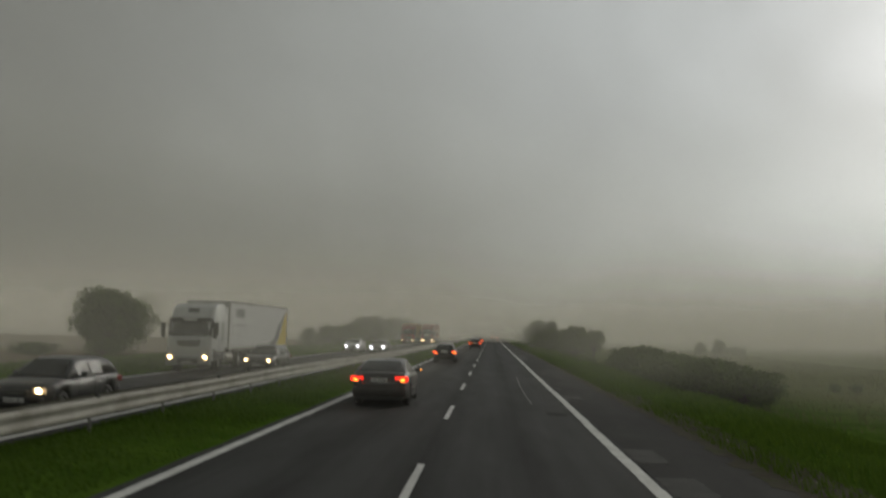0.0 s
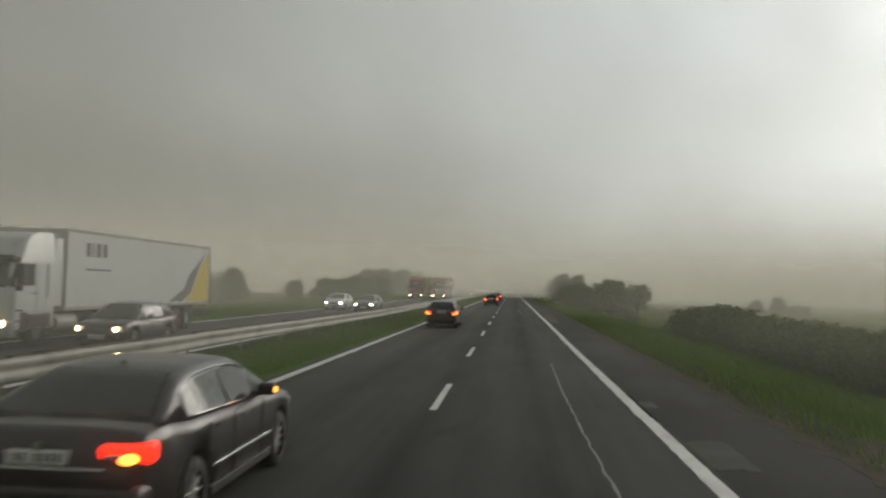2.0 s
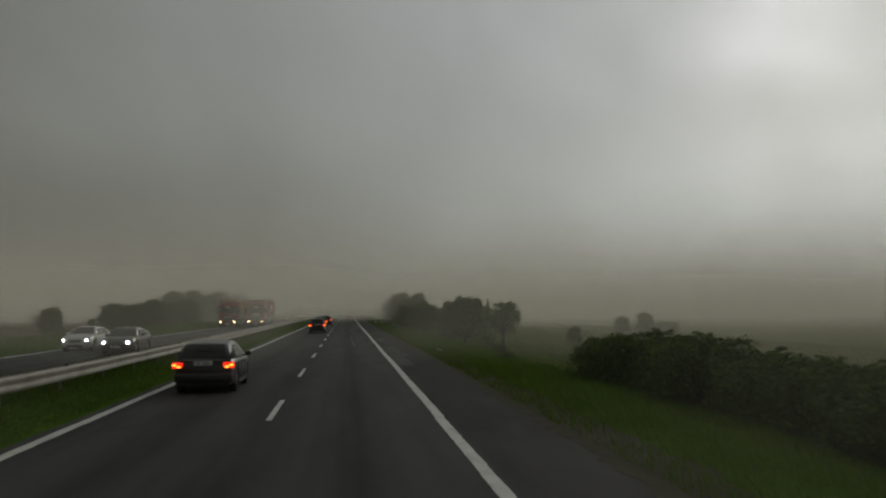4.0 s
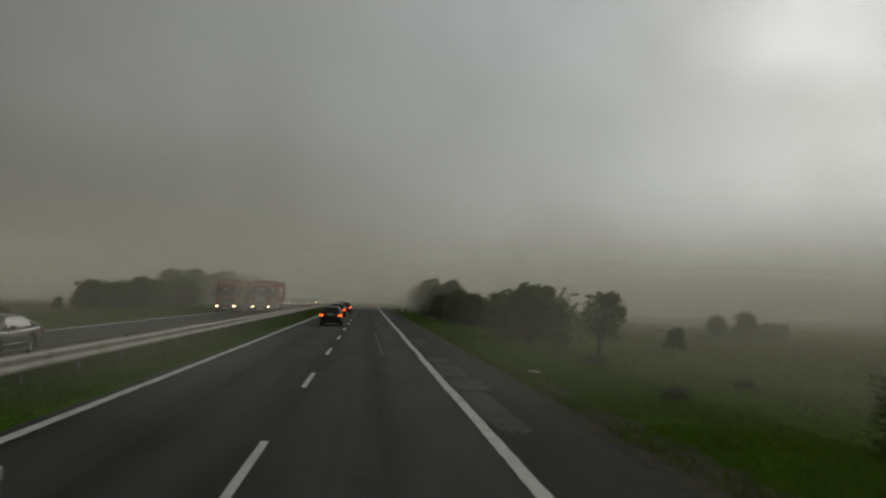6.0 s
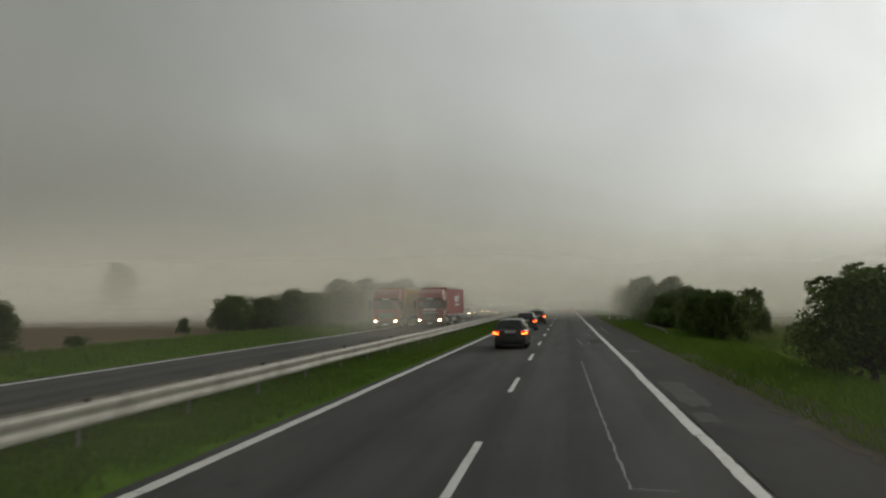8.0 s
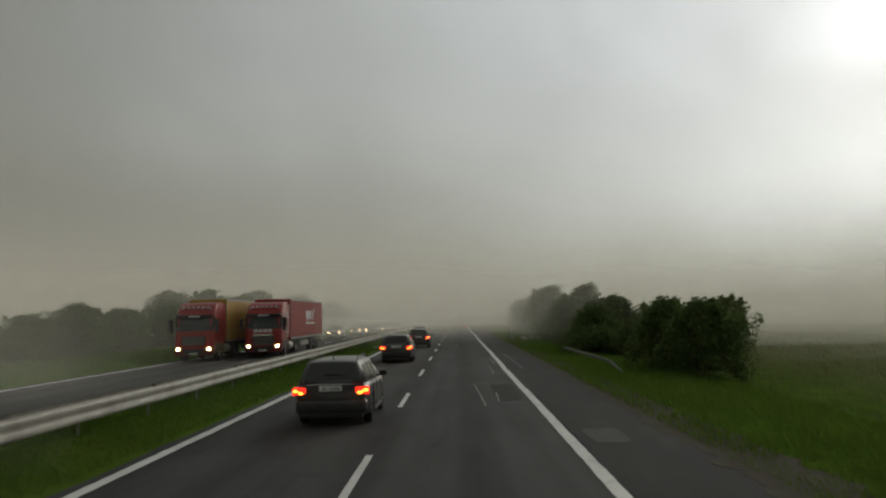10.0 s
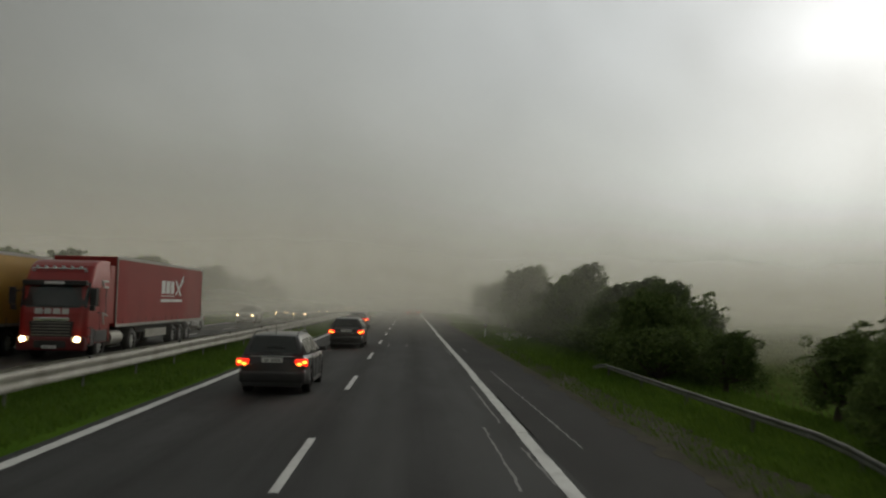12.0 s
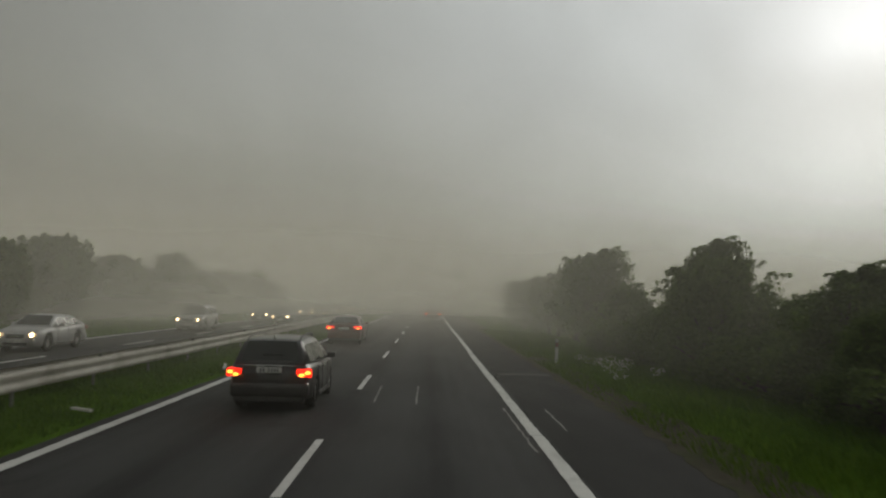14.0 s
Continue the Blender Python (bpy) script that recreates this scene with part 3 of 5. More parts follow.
def bow(y):
    """The barrier stands further out where the median is wider."""
    u = max(0.0, min(1.0, (62.0 - y) / 40.0))
    return -0.95 * u * u * (3 - 2 * u)


def line_up(kind, y, make, z=0.0):
    turn = math.degrees(math.atan((bow(y) - bow(y + 4)) / 4)) if kind[0] == "rail" else 0.0
    m = pose(bow(y), y, z, 0, 0, turn)
    if kind in first:
        again(first[kind], m)
    else:
        first[kind] = make()
        first[kind].matrix_basis = m


for k in range(-9, 75):
    y = 4.0 * k + 2.6
    for sign in (1, -1):
        line_up(("rail", sign), y, lambda: part("rail", rail_piece(sign, 4.03), M["steel"], barrier), 0.006 * math.sin(k * 1.9))
    line_up(("post", 0), y, lambda: part("post", post_mesh(0.7), M["post_steel"], barrier))
    if k % 2:
        line_up(("reflector", 0), y, lambda: part("reflector", box(bmesh.new(), (0.16, 0, 0.83), (0.07, 0.12, 0.07), 0.012, 1), M["plastic"], barrier))

# low barrier along the shoulder whose ends dip into the ground
side_barrier = tagged(new("crash_barrier"), "short weathered steel crash barrier with ends sunk into the grass", "guardrail")
side_barrier.matrix_basis = pose(8.6, 0, -0.38)


def dip(y):
    return -0.72 * max(0.0, (134.5 - y) / 6.5, (y - 150.5) / 5.0)


for k in range(7):
    y = 128.0 + 4.0 * k
    prof = [(x * 0.8, 0.60 + (z - 0.36) * 0.38) for x, z in beam_profile(-1)]
    ring = [[(x + 0.25 * (max(0, (yy - 146) / 8)) ** 2, yy, z + max(-0.75, dip(yy))) for x, z in prof] for yy in (y, y + 1, y + 2, y + 3, y + 4.02)]
    part("rail", loft(bmesh.new(), ring), M["old_steel"], side_barrier)
    if -0.4 < dip(y + 2):
        p = part("post", box(bmesh.new(), (0.0, y + 2, 0.28 + dip(y + 2) / 2), (0.06, 0.11, 0.8 + dip(y + 2)), 0.008, 1), M["old_steel"], side_barrier)

# white marker post with a dark band and reflector on the verge
for px, py in ((6.95, 179.0),):
    marker = tagged(new("marker_post"), "white plastic marker post with a dark band on the verge", "marker post")
    marker.matrix_basis = pose(px, py, height(px, py) - 0.05, 0, 2, 0)
    part("post", box(bmesh.new(), (0, 0, 0.52), (0.12, 0.07, 1.04), 0.025, 2), M["plate"], marker)
    part("band", box(bmesh.new(), (0, 0, 0.82), (0.126, 0.076, 0.2), 0.02, 2), M["plastic"], marker)
    part("reflector", box(bmesh.new(), (0, -0.04, 0.82), (0.05, 0.012, 0.14), 0.004, 1), M["red_glass"], marker)

# ---------------------------------------------------------------- grass and plants


def quads_object(name, verts, faces, material, parent=None):
    me = bpy.data.meshes.new(name)
    me.from_pydata(verts, [], faces)
    me.materials.append(material)
    ob = new(name, me)
    ob.parent = parent
    return ob


def grass_strip(name, x0, x1, y0, y1, count, tall, label, seed, blades="grass"):
    rng = np.random.default_rng(seed)
    xs, ys = rng.uniform(x0, x1, count), rng.uniform(y0, y1, count)
    clump = np.array([noise.noise((x * 0.7, y * 0.35, 5.0)) for x, y in zip(xs, ys)])
    hs = tall * (0.65 + 0.7 * rng.random(count)) * (1.0 + 0.8 * clump)
    ang, lean, wide = rng.uniform(0, math.pi, count), rng.normal(0.12, 0.12, (count, 2)), 0.010 + 0.014 * rng.random(count)
    zs = np.array([height(x, y) for x, y in zip(xs, ys)]) - 0.02
    dx, dy = np.cos(ang) * wide, np.sin(ang) * wide
    v = np.empty((count, 3, 3))
    v[:, 0] = np.stack([xs - dx, ys - dy, zs], 1)
    v[:, 1] = np.stack([xs + dx, ys + dy, zs], 1)
    v[:, 2] = np.stack([xs - lean[:, 0] * hs * 2, ys + lean[:, 1] * hs, zs + hs], 1)
    f = np.arange(count * 3).reshape(count, 3)
    return tagged(quads_object(name, v.reshape(-1, 3).tolist(), f.tolist(), M[blades]), label, "grass", kind="stuff")


grass_strip("median_grass", -8.25, -4.45, -4, 215, 130000, 0.125, "green grass on the median under the barrier", 1)
grass_strip("verge_grass", 6.15, 12.5, 0, 215, 150000, 0.19, "green grass on the verge beside the shoulder", 2)
grass_strip("far_verge_grass", -27, -16.65, 10, 215, 80000, 0.26, "rough grass between the opposite carriageway and the field", 3)
grass_strip("meadow_grass", 12.5, 45, 20, 215, 90000, 0.20, "tall pale meadow grass below the bank", 4, "hay_blades")


def leaf_cloud(rng, centre, radius, count, size, verts, faces):
    """Leaves scattered over a lumpy ball."""
    d = rng.normal(size=(count, 3))
    d /= np.linalg.norm(d, axis=1)[:, None]
    bump = 0.78 + 0.22 * np.sin(d[:, 0] * 5 + centre[0]) * np.cos(d[:, 2] * 4 + centre[1]) + rng.normal(0, 0.055, count)
    p = np.array(centre) + d * np.array(radius) * bump[:, None]
    u = rng.normal(size=(count, 3))
    u -= d * (u * d).sum(1)[:, None] * 0.6
    u /= np.linalg.norm(u, axis=1)[:, None]
    w = np.cross(u, d + rng.normal(0, 0.5, (count, 3)))
    w /= np.linalg.norm(w, axis=1)[:, None] + 1e-6
    s = size * rng.uniform(0.6, 1.4, count)[:, None]
    quad = np.stack([p - u * s, p + w * s * 0.5, p + u * s, p - w * s * 0.5], 1)
    start = len(verts)
    verts.extend(quad.reshape(-1, 3).tolist())
    faces.extend((np.arange(count * 4).reshape(count, 4) + start).tolist())


def plant(name, label, category, tall, wide, trunk, lobes, leaves, size, seed, material, lean=0.0, low=0.15, knob=1.0):
    """A tree or bush: bent tapering trunk with limbs, and a crown of leafy lobes with gaps."""
    rng = np.random.default_rng(seed)
    thing = tagged(new(name), label, category)
    bm = bmesh.new()
    bent = Vector((lean * tall * 0.25, 0, 0))
    base_r = 0.035 * tall + 0.03
    fork = Vector((0, 0, tall * trunk)) + bent * trunk
    tube(bm, (0, 0, -0.5), fork, base_r, base_r * 0.7, 8)
    centres = []
    for i in range(lobes):
        u = (i + 0.5) / lobes
        a = i * 2.399 + rng.uniform(-0.4, 0.4)
        h = low + (1 - low) * (u ** 0.75) * 0.92
        spread = math.sin(min(1.0, (h - low) / (1 - low) * 0.92 + 0.10) * math.pi) ** 0.55
        if knob < 1.0:
            spread = max(0.12, 1 - ((h - low) / (1 - low)) ** 2.2) ** 0.6
        r = wide * 0.5 * spread * rng.uniform(0.35, 0.80)
        c = Vector((math.cos(a) * r, math.sin(a) * r, h * tall)) + bent * h
        rad = wide * rng.uniform(0.17, 0.27) * (0.75 + 0.4 * spread) * knob * (1.0 if knob == 1.0 else rng.uniform(0.7, 1.2))
        centres.append((c, rad))
        mid = fork.lerp(c, 0.5) + Vector((0, 0, 0.05 * tall))
        tube(bm, fork, mid, base_r * 0.45, base_r * 0.3, 6)
        tube(bm, mid, c + Vector((0, 0, rad * 0.4)), base_r * 0.3, base_r * 0.08, 5)
    part("trunk", bm, M["bark"], thing)
    verts, faces = [], []
    per = leaves // lobes
    for c, rad in centres:
        leaf_cloud(rng, c, (rad, rad, rad * 0.85), int(per * 0.66), size, verts, faces)
        leaf_cloud(rng, c, (rad * 0.6, rad * 0.6, rad * 0.5), int(per * 0.16), size * 1.3, verts, faces)
        tip = c + Vector((rng.normal(0, 0.6) * rad + 0.5 * rad * lean, rng.normal(0, 0.6) * rad, rad * rng.uniform(0.30, 0.62)))
        leaf_cloud(rng, tip, (rad * 0.36, rad * 0.36, rad * 0.48), int(per * 0.18), size, verts, faces)
    # sprays of twigs blown to one side on top of the crown
    for c, rad in centres:
        if c.z < tall * 0.45 or lean == 0.0:
            continue
        for k in range(4):
            at = c + Vector((rng.normal(0, 0.45) * rad, rng.normal(0, 0.45) * rad, rad * rng.uniform(0.45, 0.75)))
            way = Vector((rng.uniform(0.5, 1.1), rng.normal(0, 0.3), rng.uniform(0.25, 0.9))).normalized()
            for j in range(5):
                at = at + way * rad * 0.10
                way = (way + Vector((0.16, 0, -0.10))).normalized()
                leaf_cloud(rng, at, (rad * 0.09, rad * 0.09, rad * 0.07), 7, size * 0.9, verts, faces)
    quads_object("crown", verts, faces, material, thing)
    return thing


KIND = {
    "oak": plant("tree", "broad dark green deciduous tree beyond the carriageway", "tree", 6.0, 7.2, 0.22, 30, 17000, 0.145, 11, M["leaf"], low=0.20),
    "round": plant("bush", "large round dense dark green bush on the bank", "bush", 3.5, 5.2, 0.12, 36, 18000, 0.078, 12, M["leaf"], lean=0.3, low=0.08, knob=0.80),
    "wild": plant("tree", "wind-bent dark green tree on the bank", "tree", 4.9, 4.6, 0.2, 28, 13000, 0.084, 13, M["leaf"], lean=0.6, low=0.12, knob=0.85),
    "wild2": plant("tree", "ragged dark green tree leaning in the wind", "tree", 5.0, 4.2, 0.22, 24, 11000, 0.088, 14, M["leaf"], lean=0.9, low=0.15, knob=0.85),
    "sapling": plant("tree", "slender young tree with sparse pale leaves", "tree", 2.6, 1.9, 0.34, 13, 3600, 0.05, 15, M["leaf_pale"], lean=0.6, low=0.40),
    "shrub": plant("bush", "low dark green shrub on the grass", "bush", 1.9, 2.8, 0.1, 15, 6000, 0.066, 16, M["leaf"], lean=0.7, low=0.08),
    "poplar": plant("tree", "tall dark tree in the belt of woodland", "tree", 7.0, 5.0, 0.2, 20, 5500, 0.17, 17, M["leaf"], lean=0.4, low=0.14),
}
placed = set()


def grow(kind, x, y, size=1.0, turn=0.0, tall=1.0, sink=0.05):
    m = pose(x, y, height(x, y) - sink, 0, 0, turn) @ Matrix.Diagonal((size, size, size * tall, 1))
    if kind in placed:
        copy_thing(KIND[kind], m)
    else:
        placed.add(kind)
        KIND[kind].matrix_basis = m


# beyond the opposite carriageway
grow("oak", -31.3, 58, 0.92, 20, 0.93)
grow("shrub", -30.5, 55, 1.1, 50, 0.6)
grow("shrub", -36, 54, 1.2, 10, 0.6)
grow("round", -31.2, 90, 0.95, 40)
grow("round", -33.2, 95, 0.95, 140, 1.1)
grow("round", -30.4, 101, 0.85, 200, 1.3)
grow("wild", -26.1, 110, 0.68, 0, 0.80)
grow("shrub", -28.5, 121, 0.5, 0)
grow("oak", -138, 318, 1.8, 75, 1.6)
grow("wild", -31.2, 141, 0.45, 60, 1.2)
for kind, x, y, s, a in [("round", -30.5, 149, 0.85, 10), ("shrub", -27.5, 151, 1.3, 90), ("round", -29.8, 157, 0.95, 300), ("round", -29.3, 164, 0.95, 70), ("round", -28.0, 168, 1.05, 20), ("wild", -27.0, 181, 0.95, 250), ("round", -28.5, 172, 1.1, 130), ("round", -25.2, 176, 1.25, 220),
                         ("round", -27.6, 160.5, 1.15, 190), ("wild", -30.5, 172, 1.1, 10), ("round", -31.5, 153, 1.0, 95), ("wild", -29.5, 186, 1.2, 20), ("wild", -25, 192, 1.15, 30), ("wild", -24.6, 199, 1.15, 110)]:
    grow(kind, x, y, s, a)
rnd = random.Random(5)
for i in range(34):
    y = 186 + i * 2.9 + rnd.uniform(-0.8, 0.8)
    grow("poplar" if i % 3 else "oak", -23.5 - rnd.uniform(0, 7), y, rnd.uniform(0.85, 1.05), rnd.uniform(0, 360))
# hedge on the bank
for i in range(17):
    grow("shrub", 12.4 + 0.075 * i + rnd.uniform(-0.4, 1.0), 30 + i * 2.25, rnd.uniform(1.05, 1.35), rnd.uniform(-35, 35), rnd.uniform(0.9, 1.15) * (1.25 if i > 10 else 1.0))
for i in range(5):
    grow("shrub", 15.0 + rnd.uniform(-0.5, 1.5), 42 + i * 3.4, rnd.uniform(1.1, 1.4), rnd.uniform(0, 360))
# single trees in the meadow
# two tiny shrubs stand in for small posts in the grass
grow("shrub", 23.3, 44.0, 0.26, 0, 1.5)
grow("shrub", 24.6, 43.8, 0.26, 80, 1.5)
grow("sapling", 13.9, 94, 1.5, 0)
grow("shrub", 13.6, 93.4, 0.5, 40, 0.9)
grow("round", 12.9, 107, 1.3, 30, 0.95)
grow("wild", 24.2, 110, 0.62, 0)
grow("wild", 36.0, 129, 0.80, 80)
grow("wild", 39.4, 129.5, 0.97, 200)
grow("shrub", 42.2, 130, 1.1, 75)
grow("sapling", 15.2, 140, 0.95, 20)
for x, y in ((17.5, 84), (10.2, 73)):
    grow("shrub", x, y, 0.30, 30 * x, 1.0)
# row of trees beside the low barrier and on into the dust
ROW = [("round", 12.0, 132.5, 0.92, 15, 1.1), ("round", 11.2, 135.5, 0.88, 100, 1.15), ("wild", 11.9, 137, 0.85, 45, 1.0), ("wild", 12.4, 142, 0.95, 10, 1.0), ("wild", 11.9, 148, 0.9, 140, 0.92),
       ("shrub", 10.3, 150, 1.3, 300, 1.15), ("round", 10.6, 152, 0.8, 60, 1.3), ("wild", 11.0, 156, 0.98, 10, 1.06), ("wild", 11.3, 163, 1.05, 75, 1.08), ("round", 13.6, 160, 1.05, 33, 1.28),
       ("wild2", 13.2, 165, 0.95, 190, 1.05), ("wild", 13.6, 172, 1.2, 230, 1.18), ("wild", 20.6, 174, 1.20, 60, 0.95), ("wild", 12.4, 180, 1.3, 88, 1.15), ("wild2", 13.9, 184, 1.4, 15, 1.12),
       ("wild", 12.2, 191, 1.35, 160, 1.18), ("wild2", 12.0, 199, 1.45, 250, 1.12), ("poplar", 12.6, 206, 1.1, 30, 1.1), ("wild", 17.5, 147, 0.9, 20, 1.0),
       ("wild2", 12.5, 168, 1.05, 20, 1.0), ("round", 12.2, 176, 1.15, 50, 1.3), ("wild", 11.6, 186, 1.2, 120, 1.0)]
for kind, x, y, s, a, t in ROW:
    grow(kind, x, y, s * 0.92, a % 80 - 40, t * (1.02 if y < 137 else 0.95))
for i in range(15):
    grow("shrub", 12.0 + rnd.uniform(-0.8, 2.2), 152 + i * 3.3, rnd.uniform(1.15, 1.5), rnd.uniform(0, 360), rnd.uniform(0.9, 1.2))
for i in range(14):
    grow("poplar" if i % 2 else "wild2", 12.5 + rnd.uniform(-1, 5), 212 + i * 5.5, rnd.uniform(0.9, 1.15), rnd.uniform(0, 360))
for kind in KIND:
    if kind not in placed:
        grow(kind, 24, 190, 1.0)

# white cow parsley at the foot of the trees, and a pale scrap of litter on the verge
verts, faces = [], []
rng = np.random.default_rng(8)
for i in range(14):
    leaf_cloud(rng, (7.9 + rng.uniform(-0.5, 1.0), 173 + rng.uniform(-4, 6), 0.15 + rng.uniform(0, 0.35)), (0.30, 0.30, 0.16), 34, 0.032, verts, faces)
tagged(quads_object("wildflowers", verts, faces, M["flower"]), "white flowering weeds at the foot of the trees", "flowers", kind="stuff")
litter = box(bmesh.new(), (0, 0, 0.05), (0.34, 0.2, 0.05), 0.02, 2)
tagged(part("litter", litter, M["white_wood"]), "pale crumpled scrap of litter on the grass", "litter").matrix_basis = pose(7.1, 77.2, height(7.1, 77.2) + 0.08, 4, 6, 25)

for x, y, a, w in ((-4.75, 161.8, 70, 0.45), (-4.6, 172.2, 12, 1.1)):
    scrap = box(bmesh.new(), (0, 0, 0.03), (0.09, w, 0.05), 0.012, 2)
    tagged(part("litter", scrap, M["white_wood"]), "broken pale piece of wood on the median grass", "litter").matrix_basis = pose(x, y, height(x, y) + 0.10, 3, 2, a)

# ---------------------------------------------------------------- vehicles


def wheel_parts(thing, x, y, r, width, side, spokes=7, rim_mat="rim"):
    """A tyre with its rim; side: +1 faces +x."""
    bm = bmesh.new()
    prof = [(0.62, -0.5), (0.93, -0.5), (1.0, -0.36), (1.0, 0.36), (0.93, 0.5), (0.62, 0.5)]
    seg = 28
    rings = []
    for i in range(seg + 1):
        a = 2 * math.pi * i / seg
        rings.append([(w * width, math.cos(a) * r * k, math.sin(a) * r * k) for k, w in prof])
    loft(bm, rings, closed=False, cap=False)
    bmesh.ops.remove_doubles(bm, verts=bm.verts, dist=0.0005)
    tyre = part("wheel", bm, M["tyre"], thing, smooth=True)
    tyre.matrix_basis = pose(x, y, r)
    bm = bmesh.new()
    o = side * width
    tube(bm, (o * 0.05, 0, 0), (o * 0.24, 0, 0), r * 0.62, r * 0.60, 24)
    tube(bm, (o * 0.24, 0, 0), (o * 0.42, 0, 0), r * 0.16, r * 0.13, 12)
    for i in range(spokes):
        a = 2 * math.pi * i / spokes
        box(bm, (o * 0.36, math.cos(a) * r * 0.36, math.sin(a) * r * 0.36), (width * 0.10, r * 0.50, r * 0.13), 0.01, 1, Matrix.Rotation(a, 4, "X"))
    rim = part("rim", bm, M[rim_mat], tyre)
    return tyre


def car(label, paint, spec, tail=True, head=False, lamp="head_lamp"):
    """A car facing +y, standing on z = 0."""
    L, Wd, H = spec["size"]
    wb, r = spec["wheelbase"], spec["wheel"]
    thing = tagged(new("car"), label, "car")
    u_of = lambda y: (y + L / 2) / L
    deck, roof, taper = curve(spec["deck"]), curve(spec["roof"]), curve([(0, 0.84), (0.03, 0.92), (0.10, 0.985), (0.3, 1.0), (0.75, 1.0), (0.90, 0.96), (0.96, 0.88), (1, 0.74)])
    low = curve([(0, 0.42), (0.02, 0.33), (0.06, 0.27), (0.2, 0.20), (0.85, 0.20), (0.95, 0.22), (0.985, 0.26), (1, 0.42)])
    axles = (-wb / 2 + spec.get("shift", 0.0), wb / 2 + spec.get("shift", 0.0))
    # lower body with wheel openings
    rings = []
    n = 66
    for i in range(n + 1):
        y = -L / 2 + L * i / n
        u = u_of(y)
        hw, top, b = Wd / 2 * taper(u), deck(u), low(u)
        for ax in axles:
            d = abs(y - ax)
            if d < r + 0.06:
                b = max(b, r + math.sqrt((r + 0.06) ** 2 - d * d))
        side = max(b + 0.02, 0.55 * top + 0.1)
        half = [(hw * 0.90, b), (hw * 0.985, b + 0.03), (hw, side), (hw * 0.985, max(side + 0.01, top - 0.13)), (hw * 0.95, top - 0.03), (hw * 0.84, top), (hw * 0.4, top + 0.022)]
        rings.append([(x, y, z) for x, z in half] + [(-x, y, z) for x, z in reversed(half)])
    body = part("body", loft(bmesh.new(), rings), paint, thing, smooth=False)
    body.data.polygons.foreach_set("use_smooth", [True] * len(body.data.polygons))
    # dark underside between the wheels
    part("underbody", box(bmesh.new(), (0, 0, 0.36), (Wd * 0.80, L * 0.90, 0.26), 0.05, 1), M["plastic"], thing)
    # cabin
    a0, a1 = spec["cabin"]

    def cabin_at(u):
        zb, zr = deck(u) - 0.02, max(deck(u) + 0.004, roof(u))
        k = (zr - zb) / (H - 0.95)
        wbelt = Wd / 2 * taper(u) * 0.93
        wroof = wbelt - (Wd * 0.135) * min(1.0, k)
        return zb, zr, wbelt, wroof

    rings = []
    m = 34
    for i in range(m + 1):
        u = a0 + (a1 - a0) * i / m
        y = -L / 2 + L * u
        zb, zr, wbelt, wroof = cabin_at(u)
        half = [(wbelt, zb), (wroof + 0.012, zr - (zr - zb) * 0.10), (wroof - 0.05, zr - 0.008), (wroof * 0.5, zr + 0.012)]
        rings.append([(x, y, z) for x, z in half] + [(-x, y, z) for x, z in reversed(half)])
    part("roof", loft(bmesh.new(), rings), paint, thing, smooth=True)
    # side windows, laid on the cabin's flank
    for side in (1, -1):
        for ua, ub in spec["side_windows"]:
            bm = bmesh.new()
            rows = []
            for i in range(9):
                u = ua + (ub - ua) * i / 8
                zb, zr, wbelt, wroof = cabin_at(u)
                row = []
                for v in (0.10, 0.35, 0.6, 0.84):
                    zz = zb + (zr - (zr - zb) * 0.10 - zb) * v
                    xx = wbelt + (wroof + 0.012 - wbelt) * v
                    row.append((side * (xx + 0.007), -L / 2 + L * u, zz + 0.003))
                rows.append(row)
            loft(bm, rows, closed=False, cap=False)
            part("side_window", bm, M["glass"], thing, smooth=True)
    if spec.get("bright_trim"):
        for side in (1, -1):
            bm = bmesh.new()
            ua, ub = spec["side_windows"][0][0] - 0.015, spec["side_windows"][-1][1] + 0.005
            pts = []
            for i in range(13):
                u = ua + (ub - ua) * i / 12
                zb, zr, wbelt, wroof = cabin_at(u)
                pts.append((side * (wbelt + 0.004), -L / 2 + L * u, zb + 0.035))
            top = []
            for i in range(13):
                u = ub + (ua - ub) * i / 12
                zb, zr, wbelt, wroof = cabin_at(u)
                zz = zb + (zr - (zr - zb) * 0.10 - zb) * 0.9
                top.append((side * (wbelt + (wroof + 0.012 - wbelt) * 0.9 + 0.004), -L / 2 + L * u, zz))
            ring = pts + top
            sweep(bm, ring, 0.012, 5, True)
            part("window_trim", bm, M["chrome"], thing, "bright metal window surround")
    for name, (ua, ub) in (("rear_window", spec["rear_glass"]), ("windscreen", spec["front_glass"])):
        bm = bmesh.new()
        rows = []
        for i in range(9):
            u = ua + (ub - ua) * i / 8
            zb, zr, wbelt, wroof = cabin_at(u)
            rows.append([(x * (wroof - 0.10), -L / 2 + L * u, zr + 0.012 + 0.010 * (1 - abs(x))) for x in (-1, -0.5, 0, 0.5, 1)])
        loft(bm, rows, closed=False, cap=False)
        part(name, bm, M["glass"], thing, smooth=True)
    # lamps
    for side in (1, -1):
        lx, ly, lz, sx, sz = spec["tail"]
        lb = box(bmesh.new(), (0, 0, 0), (sx, 0.26, sz), 0.045, 3)
        for v in lb.verts:
            inner = max(0.0, 0.5 - side * v.co.x / sx)
            v.co.z = v.co.z * (1 - spec.get("wedge", 0.4) * inner) + 0.03 * inner
        lens = part("tail_lamp", lb, M["red_lamp" if tail else "red_glass"], thing, smooth=True)
        lens.matrix_basis = pose(side * lx, -L / 2 + ly, lz, 0, 0, side * 14)
